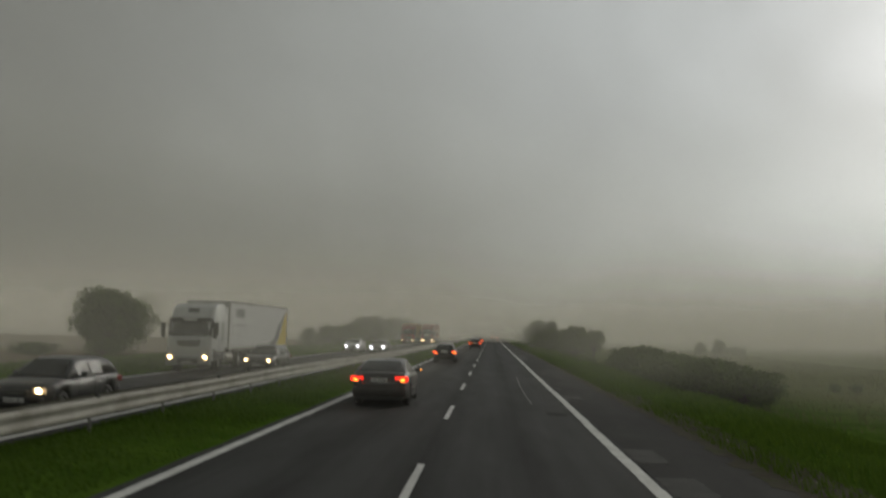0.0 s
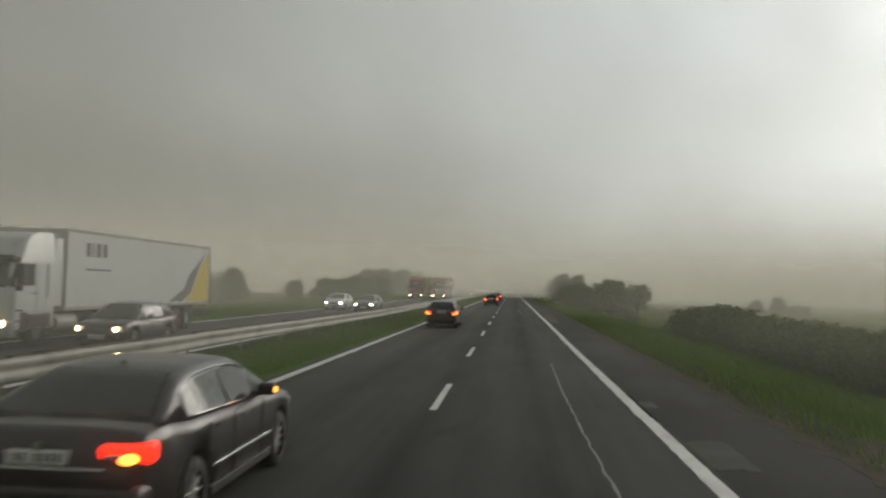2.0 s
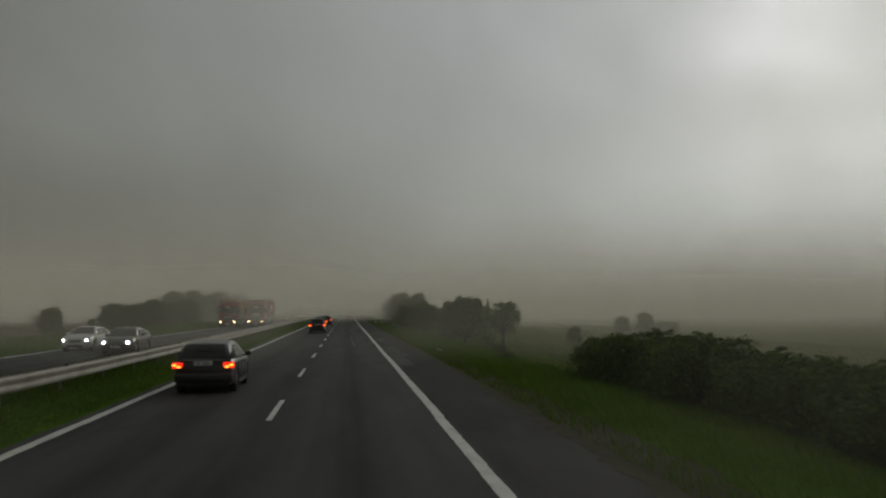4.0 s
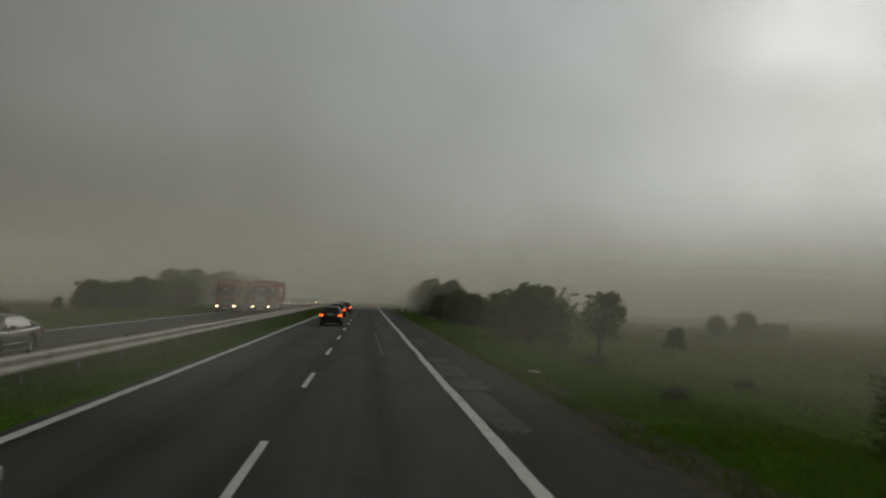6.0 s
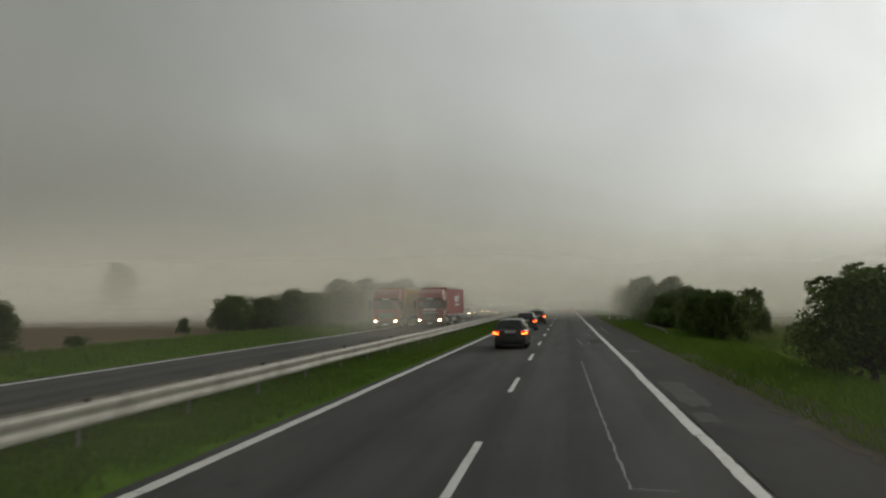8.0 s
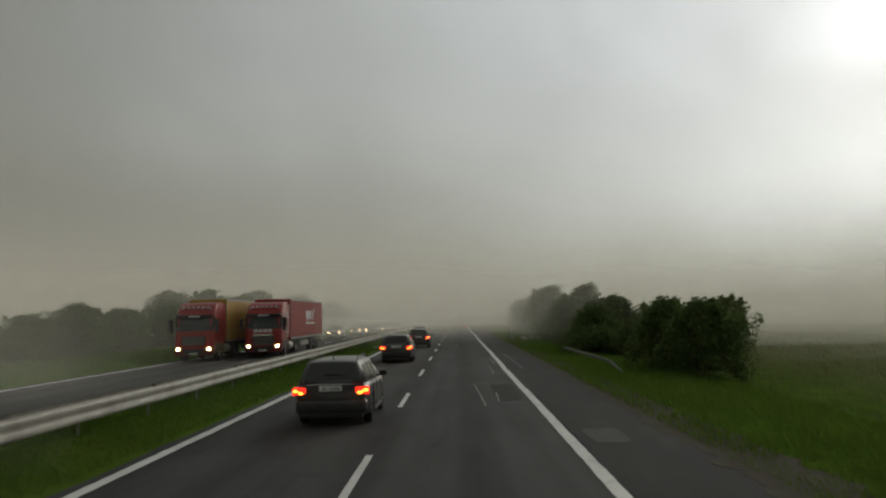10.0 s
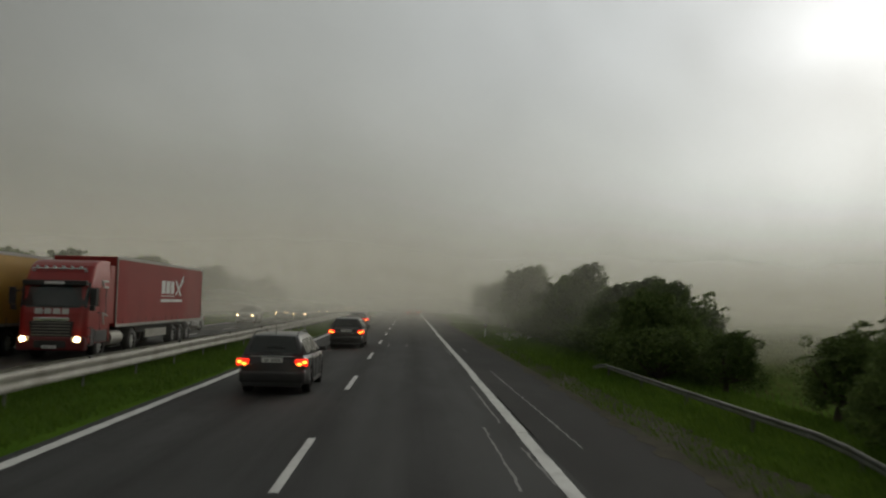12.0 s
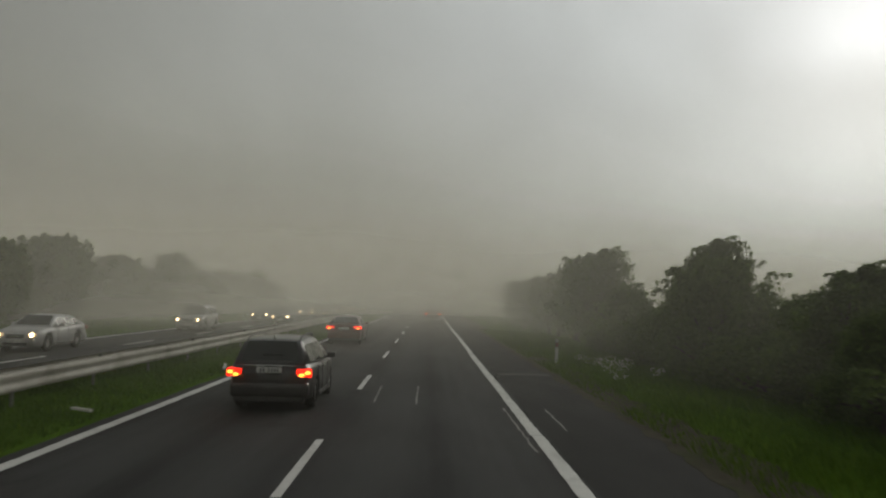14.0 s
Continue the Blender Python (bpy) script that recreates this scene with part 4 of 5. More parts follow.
        if tail:
            for dx, dz in spec.get("bulbs", [(-0.06, -0.02)]):
                bm = bmesh.new()
                bmesh.ops.create_uvsphere(bm, u_segments=12, v_segments=8, radius=spec.get("bulb_size", 0.06), matrix=Matrix.Diagonal((1.3, 0.3, 0.7, 1)))
                bulb = part("bulb", bm, M["hot_lamp"], lens, smooth=True)
                bulb.matrix_basis = pose(side * dx, -0.128, dz)
            clear = part("reverse_lamp", box(bmesh.new(), (0, 0, 0), (sx * 0.30, 0.03, sz * 0.22), 0.008, 1), M["lens"], lens)
            clear.matrix_basis = pose(-side * sx * 0.22, -0.122, -sz * 0.06)
        hx, hy, hz, sx, sz = spec["head"]
        lens = part("head_lamp", box(bmesh.new(), (0, 0, 0), (sx, 0.30, sz), 0.05, 3), M[("lit_lens" if lamp == "head_lamp" else "cold_lens") if head else "lens"], thing)
        lens.matrix_basis = pose(side * hx, L / 2 - hy, hz, 0, 0, -side * 28)
        if head:
            bm = bmesh.new()
            bmesh.ops.create_uvsphere(bm, u_segments=12, v_segments=8, radius=0.075, matrix=Matrix.Diagonal((1, 0.6, 1, 1)))
            bulb = part("bulb", bm, M[lamp], lens, smooth=True)
            bulb.matrix_basis = pose(side * -0.03, 0.135, 0)
        # mirrors
        um = spec["mirror"]
        zb, zr, wbelt, wroof = cabin_at(um)
        bm = box(bmesh.new(), (side * (Wd / 2 + 0.09), -L / 2 + L * um, zb + 0.10), (0.19, 0.10, 0.14), 0.035, 2)
        tube(bm, (side * (Wd / 2 - 0.10), -L / 2 + L * um, zb + 0.03), (side * (Wd / 2 + 0.05), -L / 2 + L * um, zb + 0.07), 0.025, 0.025, 6)
        part("mirror", bm, spec.get("mirror_paint", paint), thing)
        if spec.get("indicator") and side > 0:
            part("indicator", box(bmesh.new(), (Wd / 2 + 0.19, -L / 2 + L * um - 0.03, zb + 0.10), (0.03, 0.07, 0.06), 0.012, 2), M["amber"], thing, "lit amber indicator in the mirror")
        for ax in axles:
            wheel_parts(thing, side * (Wd / 2 - 0.125), ax, r, 0.21, side, spec.get("spokes", 7))
        for uh in spec["handles"]:
            part("door_handle", box(bmesh.new(), (side * (Wd / 2 + 0.005), -L / 2 + L * uh, deck(uh) - 0.13), (0.03, 0.20, 0.03), 0.012, 2), paint, thing)
        # door seams
        for us in spec["seams"]:
            part("door_seam", box(bmesh.new(), (side * (Wd / 2 - 0.002), -L / 2 + L * us, 0.62), (0.012, 0.010, 0.62), 0.0), M["plastic"], thing)
        part("sill", box(bmesh.new(), (side * (Wd / 2 - 0.02), 0, 0.27), (0.06, wb - 2 * r - 0.14, 0.10), 0.02, 2), M["plastic"], thing)
        if spec.get("door_strip"):
            part("door_strip", box(bmesh.new(), (side * (Wd / 2 + 0.004), 0, 0.50), (0.02, wb - 2 * r - 0.2, 0.03), 0.006, 1), M["chrome"], thing)
        if spec.get("roof_rail"):
            bm = bmesh.new()
            ra, rb = spec["roof_rail"]
            pts = []
            for i in range(9):
                u = ra + (rb - ra) * i / 8
                zb, zr, wbelt, wroof = cabin_at(u)
                pts.append(Vector((side * (wroof - 0.05), -L / 2 + L * u, zr + (0.0 if i in (0, 8) else 0.055))))
            sweep(bm, pts, 0.016)
            part("roof_rail", bm, M["plastic"], thing)
    # bumpers, plates, grille, badge
    part("rear_bumper", box(bmesh.new(), (0, -L / 2 + 0.14, 0.47), (Wd * 0.94, 0.32, 0.36), 0.14, 5), paint, thing, smooth=True)
    part("rear_skirt", box(bmesh.new(), (0, -L / 2 + 0.13, 0.30), (Wd * 0.84, 0.24, 0.16), 0.03, 2), M["plastic"], thing)
    part("front_bumper", box(bmesh.new(), (0, L / 2 - 0.18, 0.42), (Wd * 0.84, 0.34, 0.28), 0.13, 5), paint, thing, smooth=True)
    gr = part("grille", box(bmesh.new(), (0, L / 2 - 0.05, spec["head"][2] - 0.05), (Wd * 0.40, 0.14, 0.15), 0.03, 2), M["plastic"], thing)
    part("grille_bar", box(bmesh.new(), (0, L / 2 + 0.02, spec["head"][2] - 0.05), (Wd * 0.36, 0.02, 0.02), 0.004, 1), M["chrome"], gr)
    part("air_intake", box(bmesh.new(), (0, L / 2 - 0.02, 0.34), (Wd * 0.5, 0.10, 0.10), 0.03, 2), M["plastic"], thing)
    for py, pz, sgn in ((-L / 2 + spec["plate"][0], spec["plate"][1], -1), (L / 2 + 0.005, 0.44, 1)):
        plate = part("number_plate", box(bmesh.new(), (0, py, pz), (0.52, 0.03, 0.115), 0.008, 1), M["plate"], thing)
        for bx in (-0.17, -0.11, 0.0, 0.06, 0.12, 0.18):
            part("plate_mark", box(bmesh.new(), (bx, py + sgn * 0.0165, pz), (0.035, 0.006, 0.07), 0.0), M["ink"], plate)
    if spec.get("boot_strip"):
        part("boot_strip", box(bmesh.new(), (0, -L / 2 + 0.012, spec["boot_strip"]), (Wd * 0.62, 0.05, 0.025), 0.008, 1), M["chrome"], thing)
        bm = bmesh.new()
        tube(bm, (0, -L / 2 + 0.06, spec["tail"][2] + 0.04), (0, -L / 2 + 0.0, spec["tail"][2] + 0.04), 0.045, 0.045, 16)
        part("badge", bm, M["chrome"], thing)
    if spec.get("antenna"):
        u, h = spec["antenna"]
        bm = bmesh.new()
        y = -L / 2 + L * u
        tube(bm, (0, y, roof(u)), (0, y - 0.02, roof(u) + 0.05), 0.02, 0.012, 8)
        if h > 0.1:
            tube(bm, (0, y - 0.02, roof(u) + 0.05), (0, y - 0.06, roof(u) + h), 0.006, 0.004, 6)
        part("antenna", bm, M["plastic"], thing)
    if spec.get("exhaust"):
        bm = bmesh.new()
        tube(bm, (0.42, -L / 2 + 0.3, 0.26), (0.42, -L / 2 + 0.02, 0.25), 0.03, 0.03, 10)
        part("exhaust", bm, M["chrome"], thing)
    if spec.get("wiper"):
        bm = bmesh.new()
        ua, ub = spec["rear_glass"]
        u = ua + (ub - ua) * 0.25
        box(bm, (0.05, -L / 2 + L * u - 0.02, roof(u) + 0.03), (0.42, 0.02, 0.02), 0.004, 1)
        part("wiper", bm, M["plastic"], thing)
    # seats seen dimly through the glass
    um = (a0 + a1) / 2
    for sx in (-0.36, 0.36):
        for us in (um - 0.12, um + 0.06):
            bm = box(bmesh.new(), (sx, -L / 2 + L * us, 0.88), (0.46, 0.16, 0.50), 0.05, 2)
            box(bm, (sx, -L / 2 + L * us, 1.20), (0.24, 0.10, 0.16), 0.04, 2)
            part("seat", bm, M["seat"], thing)
    return thing


SEDAN = dict(size=(4.80, 1.82, 1.46), wheelbase=2.76, wheel=0.33, shift=0.05, spokes=10,
             deck=[(0, 0.80), (0.008, 0.93), (0.03, 1.03), (0.10, 1.06), (0.2, 1.02), (0.5, 0.98), (0.72, 0.97), (0.80, 0.96), (0.92, 0.86), (0.97, 0.76), (1, 0.60)],
             roof=[(0.085, 1.05), (0.15, 1.20), (0.23, 1.36), (0.31, 1.435), (0.42, 1.46), (0.52, 1.45), (0.58, 1.40), (0.66, 1.20), (0.74, 0.99)], cabin=(0.085, 0.745),
             side_windows=[(0.215, 0.275), (0.285, 0.425), (0.44, 0.60)], rear_glass=(0.10, 0.27), front_glass=(0.575, 0.725), tail=(0.70, 0.125, 0.87, 0.42, 0.16),
             bulbs=[(0.02, -0.03)], head=(0.60, 0.17, 0.68, 0.30, 0.14), mirror=0.60, handles=(0.34, 0.50), seams=(0.28, 0.43, 0.63), plate=(0.012, 0.83), boot_strip=0.745,
             bright_trim=True, antenna=(0.30, 0.06), door_strip=True)
ESTATE = dict(size=(4.52, 1.76, 1.52), wheelbase=2.60, wheel=0.32, shift=0.02, spokes=7,
              deck=[(0, 0.85), (0.006, 1.00), (0.03, 1.02), (0.2, 1.0), (0.5, 0.97), (0.74, 0.96), (0.82, 0.94), (0.93, 0.84), (0.975, 0.74), (1, 0.58)],
              roof=[(0.012, 1.02), (0.045, 1.25), (0.075, 1.44), (0.12, 1.50), (0.35, 1.52), (0.52, 1.51), (0.58, 1.46), (0.66, 1.24), (0.75, 0.98)], cabin=(0.012, 0.755),
              side_windows=[(0.10, 0.235), (0.25, 0.405), (0.42, 0.60)], rear_glass=(0.016, 0.082), front_glass=(0.575, 0.735), tail=(0.71, 0.105, 0.82, 0.32, 0.19),
              bulbs=[(-0.06, -0.03), (0.07, 0.015)], bulb_size=0.052, head=(0.585, 0.17, 0.68, 0.30, 0.15), mirror=0.60, handles=(0.31, 0.48), seams=(0.24, 0.41, 0.62), plate=(0.0, 0.88), boot_strip=0.97,
              antenna=(0.12, 0.24), roof_rail=(0.10, 0.54), wiper=True, exhaust=True)
HATCH = dict(ESTATE, size=(4.30, 1.78, 1.50), cabin=(0.02, 0.755), side_windows=[(0.27, 0.42), (0.44, 0.61)], roof_rail=None, antenna=None,
             roof=[(0.02, 1.02), (0.06, 1.22), (0.12, 1.40), (0.20, 1.47), (0.36, 1.50), (0.52, 1.48), (0.58, 1.43), (0.66, 1.22), (0.75, 0.98)], rear_glass=(0.03, 0.14))
SUV = dict(ESTATE, size=(4.60, 1.86, 1.72), wheel=0.37, deck=[(0, 0.95), (0.006, 1.08), (0.03, 1.12), (0.5, 1.10), (0.74, 1.09), (0.82, 1.06), (0.93, 0.97), (0.975, 0.85), (1, 0.66)],
           roof=[(0.012, 1.12), (0.045, 1.38), (0.075, 1.60), (0.12, 1.68), (0.35, 1.72), (0.52, 1.70), (0.58, 1.64), (0.66, 1.38), (0.75, 1.10)], head=(0.62, 0.17, 0.80, 0.30, 0.17), plate=(0.0, 0.92))


def stand(thing, x, y, turn=0.0):
    thing.matrix_basis = pose(x, y, 0.0, 0, 0, turn)


stand(car("dark grey saloon car with lit tail lamps in the overtaking lane", car_paint("graphite_paint", (0.030, 0.028, 0.029)), dict(SEDAN, indicator=True)), -2.32, 17.55, 0.4)
stand(car("dark hatchback with lit brake lamps in the overtaking lane", car_paint("dark_grey_paint", (0.028, 0.027, 0.028)), HATCH), -2.45, 56.3)
estate = tagged(car("dark grey estate car with roof rails and lit tail lamps", car_paint("anthracite_paint", (0.030, 0.029, 0.030)), ESTATE), group="estate cars in the overtaking lane")
stand(estate, -1.3, 118.3)
for x, y in ((-1.75, 144.6), (-1.5, 165.5)):
    copy_thing(estate, pose(x, y, 0))
stand(car("dark red saloon with lit brake lamps ahead in the dust", car_paint("brown_red_paint", (0.10, 0.03, 0.022)), dict(SEDAN, bright_trim=False, door_strip=False)), -2.6, 191.5)
stand(car("dark car with lit tail lamps far ahead in the dust", car_paint("black_paint", (0.02, 0.02, 0.021)), HATCH), 2.3, 242.0)
# oncoming
stand(car("black hatchback with lit head lamps on the opposite carriageway", car_paint("black_metallic", (0.022, 0.024, 0.027)), HATCH, tail=False, head=True), -11.0, 11.9, 180)
stand(car("black car with lit head lamps beside the white lorry", car_paint("black_paint_two", (0.024, 0.024, 0.026)), HATCH, tail=False, head=True), -11.6, 36.0, 180)
stand(car("dark grey saloon with lit head lamps on the opposite carriageway", car_paint("dark_metallic", (0.045, 0.046, 0.05)), dict(SEDAN, bright_trim=False), tail=False, head=True, lamp="cold_lamp"), -10.9, 79.0, 180)
stand(car("white saloon with lit head lamps on the opposite carriageway", car_paint("white_paint", (0.62, 0.63, 0.63)), dict(SEDAN, bright_trim=False, door_strip=False), tail=False, head=True, lamp="cold_lamp"), -14.3, 83.0, 180)
stand(car("silver saloon with lit head lamps emerging from the dust", car_paint("light_silver_paint", (0.42, 0.42, 0.42)), dict(SEDAN, bright_trim=False, door_strip=False), tail=False, head=True), -14.4, 181.0, 180)
stand(car("pale estate car with lit head lamps emerging from the dust", car_paint("pale_grey_paint", (0.36, 0.36, 0.35)), SUV, tail=False, head=True), -13.8, 202.0, 180)
DISTANT = tagged(car("oncoming car with lit head lamps deep in the dust", car_paint("dusty_grey_paint", (0.12, 0.12, 0.12)), HATCH, tail=False, head=True), group="oncoming cars in the dust")
stand(DISTANT, -10.9, 219.0, 180)
for x, y in ((-14.1, 226), (-14.0, 234), (-14.2, 247), (-10.9, 257), (-14.0, 270), (-10.8, 279), (-10.8, 243), (-14.1, 256), (-10.9, 268), (-10.8, 290), (-14.0, 300)):
    copy_thing(DISTANT, pose(x, y, 0, 0, 0, 180))

# ---- articulated lorries, facing +y


def rounded(hw, y0, y1, z, r=0.18, n=4):
    pts = []
    for cx, cy, a0 in ((hw - r, y1 - r, 0), (-hw + r, y1 - r, 90), (-hw + r, y0 + 0.02, 180), (hw - r, y0 + 0.02, 270)):
        rr = r if cy > y0 + 0.1 else 0.02
        for i in range(n + 1):
            a = radians(a0 + 90 * i / n)
            px, py = (cx if rr == r else (hw - 0.02 if cx > 0 else -hw + 0.02)), cy
            pts.append((px + rr * math.cos(a), py + rr * math.sin(a), z))
    return pts


def lorry(label, cab_paint, side_mat, dark, graphics, lamp="head_lamp", light_bar=False, cab_top=3.75, lower=None, grille=(1.30, 0.72, 1.45), lamp_z=0.92):
    thing = tagged(new("lorry"), label, "lorry")
    hw = 1.245
    # cab: front at y = 0, back at -2.25
    prof = [(0.62, -0.02), (0.75, 0.06), (1.15, 0.08), (1.75, 0.05), (1.95, 0.0), (2.75, -0.20), (2.95, -0.28), (3.25, -0.44), (3.50, -0.62), (cab_top - 0.12, -0.86), (cab_top - 0.02, -1.15), (cab_top, -1.5)]
    rings = [rounded(hw - (0.0 if z < 2.8 else (z - 2.8) * 0.07), -2.25, y, z, 0.24, 6) for z, y in prof]
    cab = part("cab", loft(bmesh.new(), rings), cab_paint, thing, smooth=False)
    windscreen = loft(bmesh.new(), [[(x * 1.17, -0.005 - (z - 1.95) * 0.275 + 0.040 - 0.055 * abs(x) ** 6, z) for x in (-1, -0.8, -0.4, 0, 0.4, 0.8, 1)] for z in (1.98, 2.3, 2.6, 2.71)], closed=False, cap=False)
    part("windscreen", windscreen, M["glass"], cab, smooth=True)
    band = loft(bmesh.new(), [[(x * 1.222, -0.005 - (z - 1.95) * 0.275 + 0.028 - 0.075 * abs(x) ** 6, z) for x in (-1, -0.8, -0.4, 0, 0.4, 0.8, 1)] for z in (1.93, 2.3, 2.6, 2.86)], closed=False, cap=False)
    part("windscreen_surround", band, M["plastic"], cab, smooth=True)
    part("sun_visor", box(bmesh.new(), (0, -0.12, 2.84), (2.34, 0.20, 0.20), 0.05, 2), M["plastic"], cab)
    part("name_panel", box(bmesh.new(), (0, -0.04, 2.84), (0.75, 0.06, 0.12), 0.02, 1), M["plate"], cab, "plain light panel over the windscreen")
    for side in (1, -1):
        part("side_window", box(bmesh.new(), (side * (hw + 0.003), -0.64, 2.34), (0.02, 0.86, 0.70), 0.006, 1), M["glass"], cab)
        part("side_vent", box(bmesh.new(), (side * (hw + 0.002), -1.82, 2.15), (0.016, 0.10, 1.15), 0.005, 1), M["plastic"], cab)
        part("door_seam", box(bmesh.new(), (side * (hw + 0.001), -1.22, 1.75), (0.014, 0.015, 1.9), 0.0), M["plastic"], cab)
        part("wheel_arch", box(bmesh.new(), (side * (hw - 0.03), -1.38, 0.86), (0.09, 1.32, 0.52), 0.10, 3), M["plastic"], cab)
        part("side_skirt", box(bmesh.new(), (side * (hw - 0.01), -0.55, 0.85), (0.05, 0.40, 0.62), 0.03, 2), M["plastic"], cab)
        part("door_handle", box(bmesh.new(), (side * (hw + 0.02), -1.08, 1.75), (0.04, 0.18, 0.05), 0.012, 1), M["plastic"], cab)
        m = box(bmesh.new(), (side * (hw + 0.22), 0.02, 2.35), (0.24, 0.12, 0.62), 0.04, 2)
        box(m, (side * (hw + 0.18), 0.02, 1.93), (0.20, 0.12, 0.20), 0.03, 2)
        tube(m, (side * hw, -0.15, 2.55), (side * (hw + 0.16), 0.0, 2.5), 0.025, 0.025, 6)
        part("mirror", m, M["plastic"], cab)
        lens = part("head_lamp", box(bmesh.new(), (side * 0.95, 0.10, lamp_z), (0.36, 0.14, 0.19), 0.04, 3), M["lit_lens"], cab)
        bm = bmesh.new()
        bmesh.ops.create_uvsphere(bm, u_segments=14, v_segments=8, radius=0.11, matrix=Matrix.Translation((side * 0.97, 0.155, lamp_z)) @ Matrix.Diagonal((1.1, 0.5, 0.9, 1)))
        part("bulb", bm, M[lamp], lens, smooth=True)
        part("fog_lamp", box(bmesh.new(), (side * 0.82, 0.12, 0.55), (0.26, 0.06, 0.10), 0.02, 2), M["lens"], cab)
        for k in range(3):
            part("step", box(bmesh.new(), (side * (hw - 0.05), -0.32, 0.55 + 0.33 * k), (0.14, 0.45, 0.05), 0.012, 1), M["plastic"], cab)
        # wind deflector behind the cab
        part("wind_deflector", box(bmesh.new(), (side * (hw - 0.04), -2.50, 2.45), (0.05, 0.52, 2.3), 0.02, 2), cab_paint, cab)
        part("marker_lamp", box(bmesh.new(), (side * 0.95, -0.46, 3.30), (0.12, 0.08, 0.06), 0.015, 1), M["lens"], cab)
    part("bumper", box(bmesh.new(), (0, -0.05, 0.62), (2.46, 0.42, 0.52), 0.10, 3), lower or cab_paint, cab)
    gz, gh, gw = grille
    gb = box(bmesh.new(), (0, 0.075, gz), (gw, 0.06, gh), 0.05, 2)
    for v in gb.verts:
        v.co.x *= 1 + 0.12 * (v.co.z - gz) / gh
    gr = part("grille", gb, M["plastic"], cab)
    rows = max(3, int(gh / 0.11))
    for k in range(rows):
        part("slat", box(bmesh.new(), (0, 0.115, gz - gh / 2 + gh * (k + 0.5) / rows), (gw * 0.92, 0.03, 0.04), 0.008, 1), M["steel"], gr)
    part("intake", box(bmesh.new(), (0, 0.16, 0.60), (1.15, 0.05, 0.26), 0.03, 2), M["plastic"], cab)
    plate = part("number_plate", box(bmesh.new(), (0, 0.20, 0.50), (0.52, 0.03, 0.115), 0.008, 1), M["plate"], cab)
    for bx in (-0.16, -0.09, 0.02, 0.09, 0.16):
        part("plate_mark", box(bmesh.new(), (bx, 0.2165, 0.50), (0.035, 0.006, 0.07), 0.0), M["ink"], plate)
    if not light_bar:
        part("roof_vent", box(bmesh.new(), (0, -0.52, 3.36), (0.62, 0.30, 0.05), 0.015, 1, Matrix.Rotation(radians(-54), 4, "X")), M["plastic"], cab)
    if light_bar:
        bar = bmesh.new()
        tube(bar, (-1.0, -0.40, 3.38), (1.0, -0.40, 3.38), 0.03, 0.03, 8)
        bar_ob = part("light_bar", bar, M["chrome"], cab)
        for k in range(6):
            lm = bmesh.new()
            tube(lm, (-0.8 + 0.32 * k, -0.42, 3.43), (-0.8 + 0.32 * k, -0.34, 3.43), 0.055, 0.055, 12)
            part("spot_lamp", lm, M["lens"], bar_ob)
    # chassis, tanks, wheels
    ch = box(bmesh.new(), (0.42, -3.6, 0.85), (0.1, 5.6, 0.28), 0.01, 1)
    box(ch, (-0.42, -3.6, 0.85), (0.1, 5.6, 0.28), 0.01, 1)
    part("chassis", ch, M["plastic"], thing)
    for side in (1, -1):
        tank = bmesh.new()
        tube(tank, (side * 0.98, -2.45, 0.72), (side * 0.98, -3.75, 0.72), 0.30, 0.30, 20)
        part("fuel_tank", tank, M["steel"], thing)
        for y in (-1.38, -5.05):
            wheel_parts(thing, side * 1.08, y, 0.51, 0.32, side, 8)
        for y in (-11.1, -12.4, -13.7):
            wheel_parts(thing, side * 1.08, y, 0.51, 0.36, side, 8)
        part("mudguard", loft(bmesh.new(), [[(side * (1.08 + k), -5.05 + math.cos(radians(a)) * 0.60, 0.51 + math.sin(radians(a)) * 0.60) for a in range(20, 161, 20)] for k in (-0.2, 0.17)], closed=False, cap=False), M["plastic"], thing)
    # semi-trailer
    y0, y1, z0, z1 = -16.4, -2.85, 1.16, 3.98
    trailer = part("trailer", box(bmesh.new(), (0, (y0 + y1) / 2, (z0 + z1) / 2), (2.52, y1 - y0, z1 - z0), 0.035, 2), side_mat, thing)
    roof_edge = bmesh.new()
    for side in (1, -1):
        box(roof_edge, (side * 1.265, (y0 + y1) / 2, z1 - 0.05), (0.03, y1 - y0, 0.12), 0.006, 1)
        box(roof_edge, (side * 1.265, (y0 + y1) / 2, z0 + 0.04), (0.03, y1 - y0, 0.12), 0.006, 1)
    part("edge_rail", roof_edge, M["steel"], trailer)
    for side in (1, -1):
        for y, mat in ((y0 + 0.04, dark), (y1 - 0.04, M["steel"])):
            part("corner_post", box(bmesh.new(), (side * 1.265, y, (z0 + z1) / 2), (0.035, 0.09, z1 - z0 - 0.2), 0.006, 1), mat, trailer)
        for k in range(13):
            part("strap", box(bmesh.new(), (side * 1.272, y0 + 0.7 + k, z0 + 0.16), (0.012, 0.05, 0.30), 0.003, 1), dark, trailer)
        part("side_guard", box(bmesh.new(), (side * 1.2, -8.4, 0.75), (0.04, 3.2, 0.36), 0.01, 1), M["steel"], trailer)
    part("undercarriage", box(bmesh.new(), (0, -11.3, 0.92), (1.1, 9.6, 0.34), 0.02, 1), M["plastic"], trailer)
    for side in (1, -1):
        part("landing_leg", box(bmesh.new(), (side * 0.7, -6.4, 0.62), (0.12, 0.14, 0.9), 0.01, 1), M["plastic"], trailer)
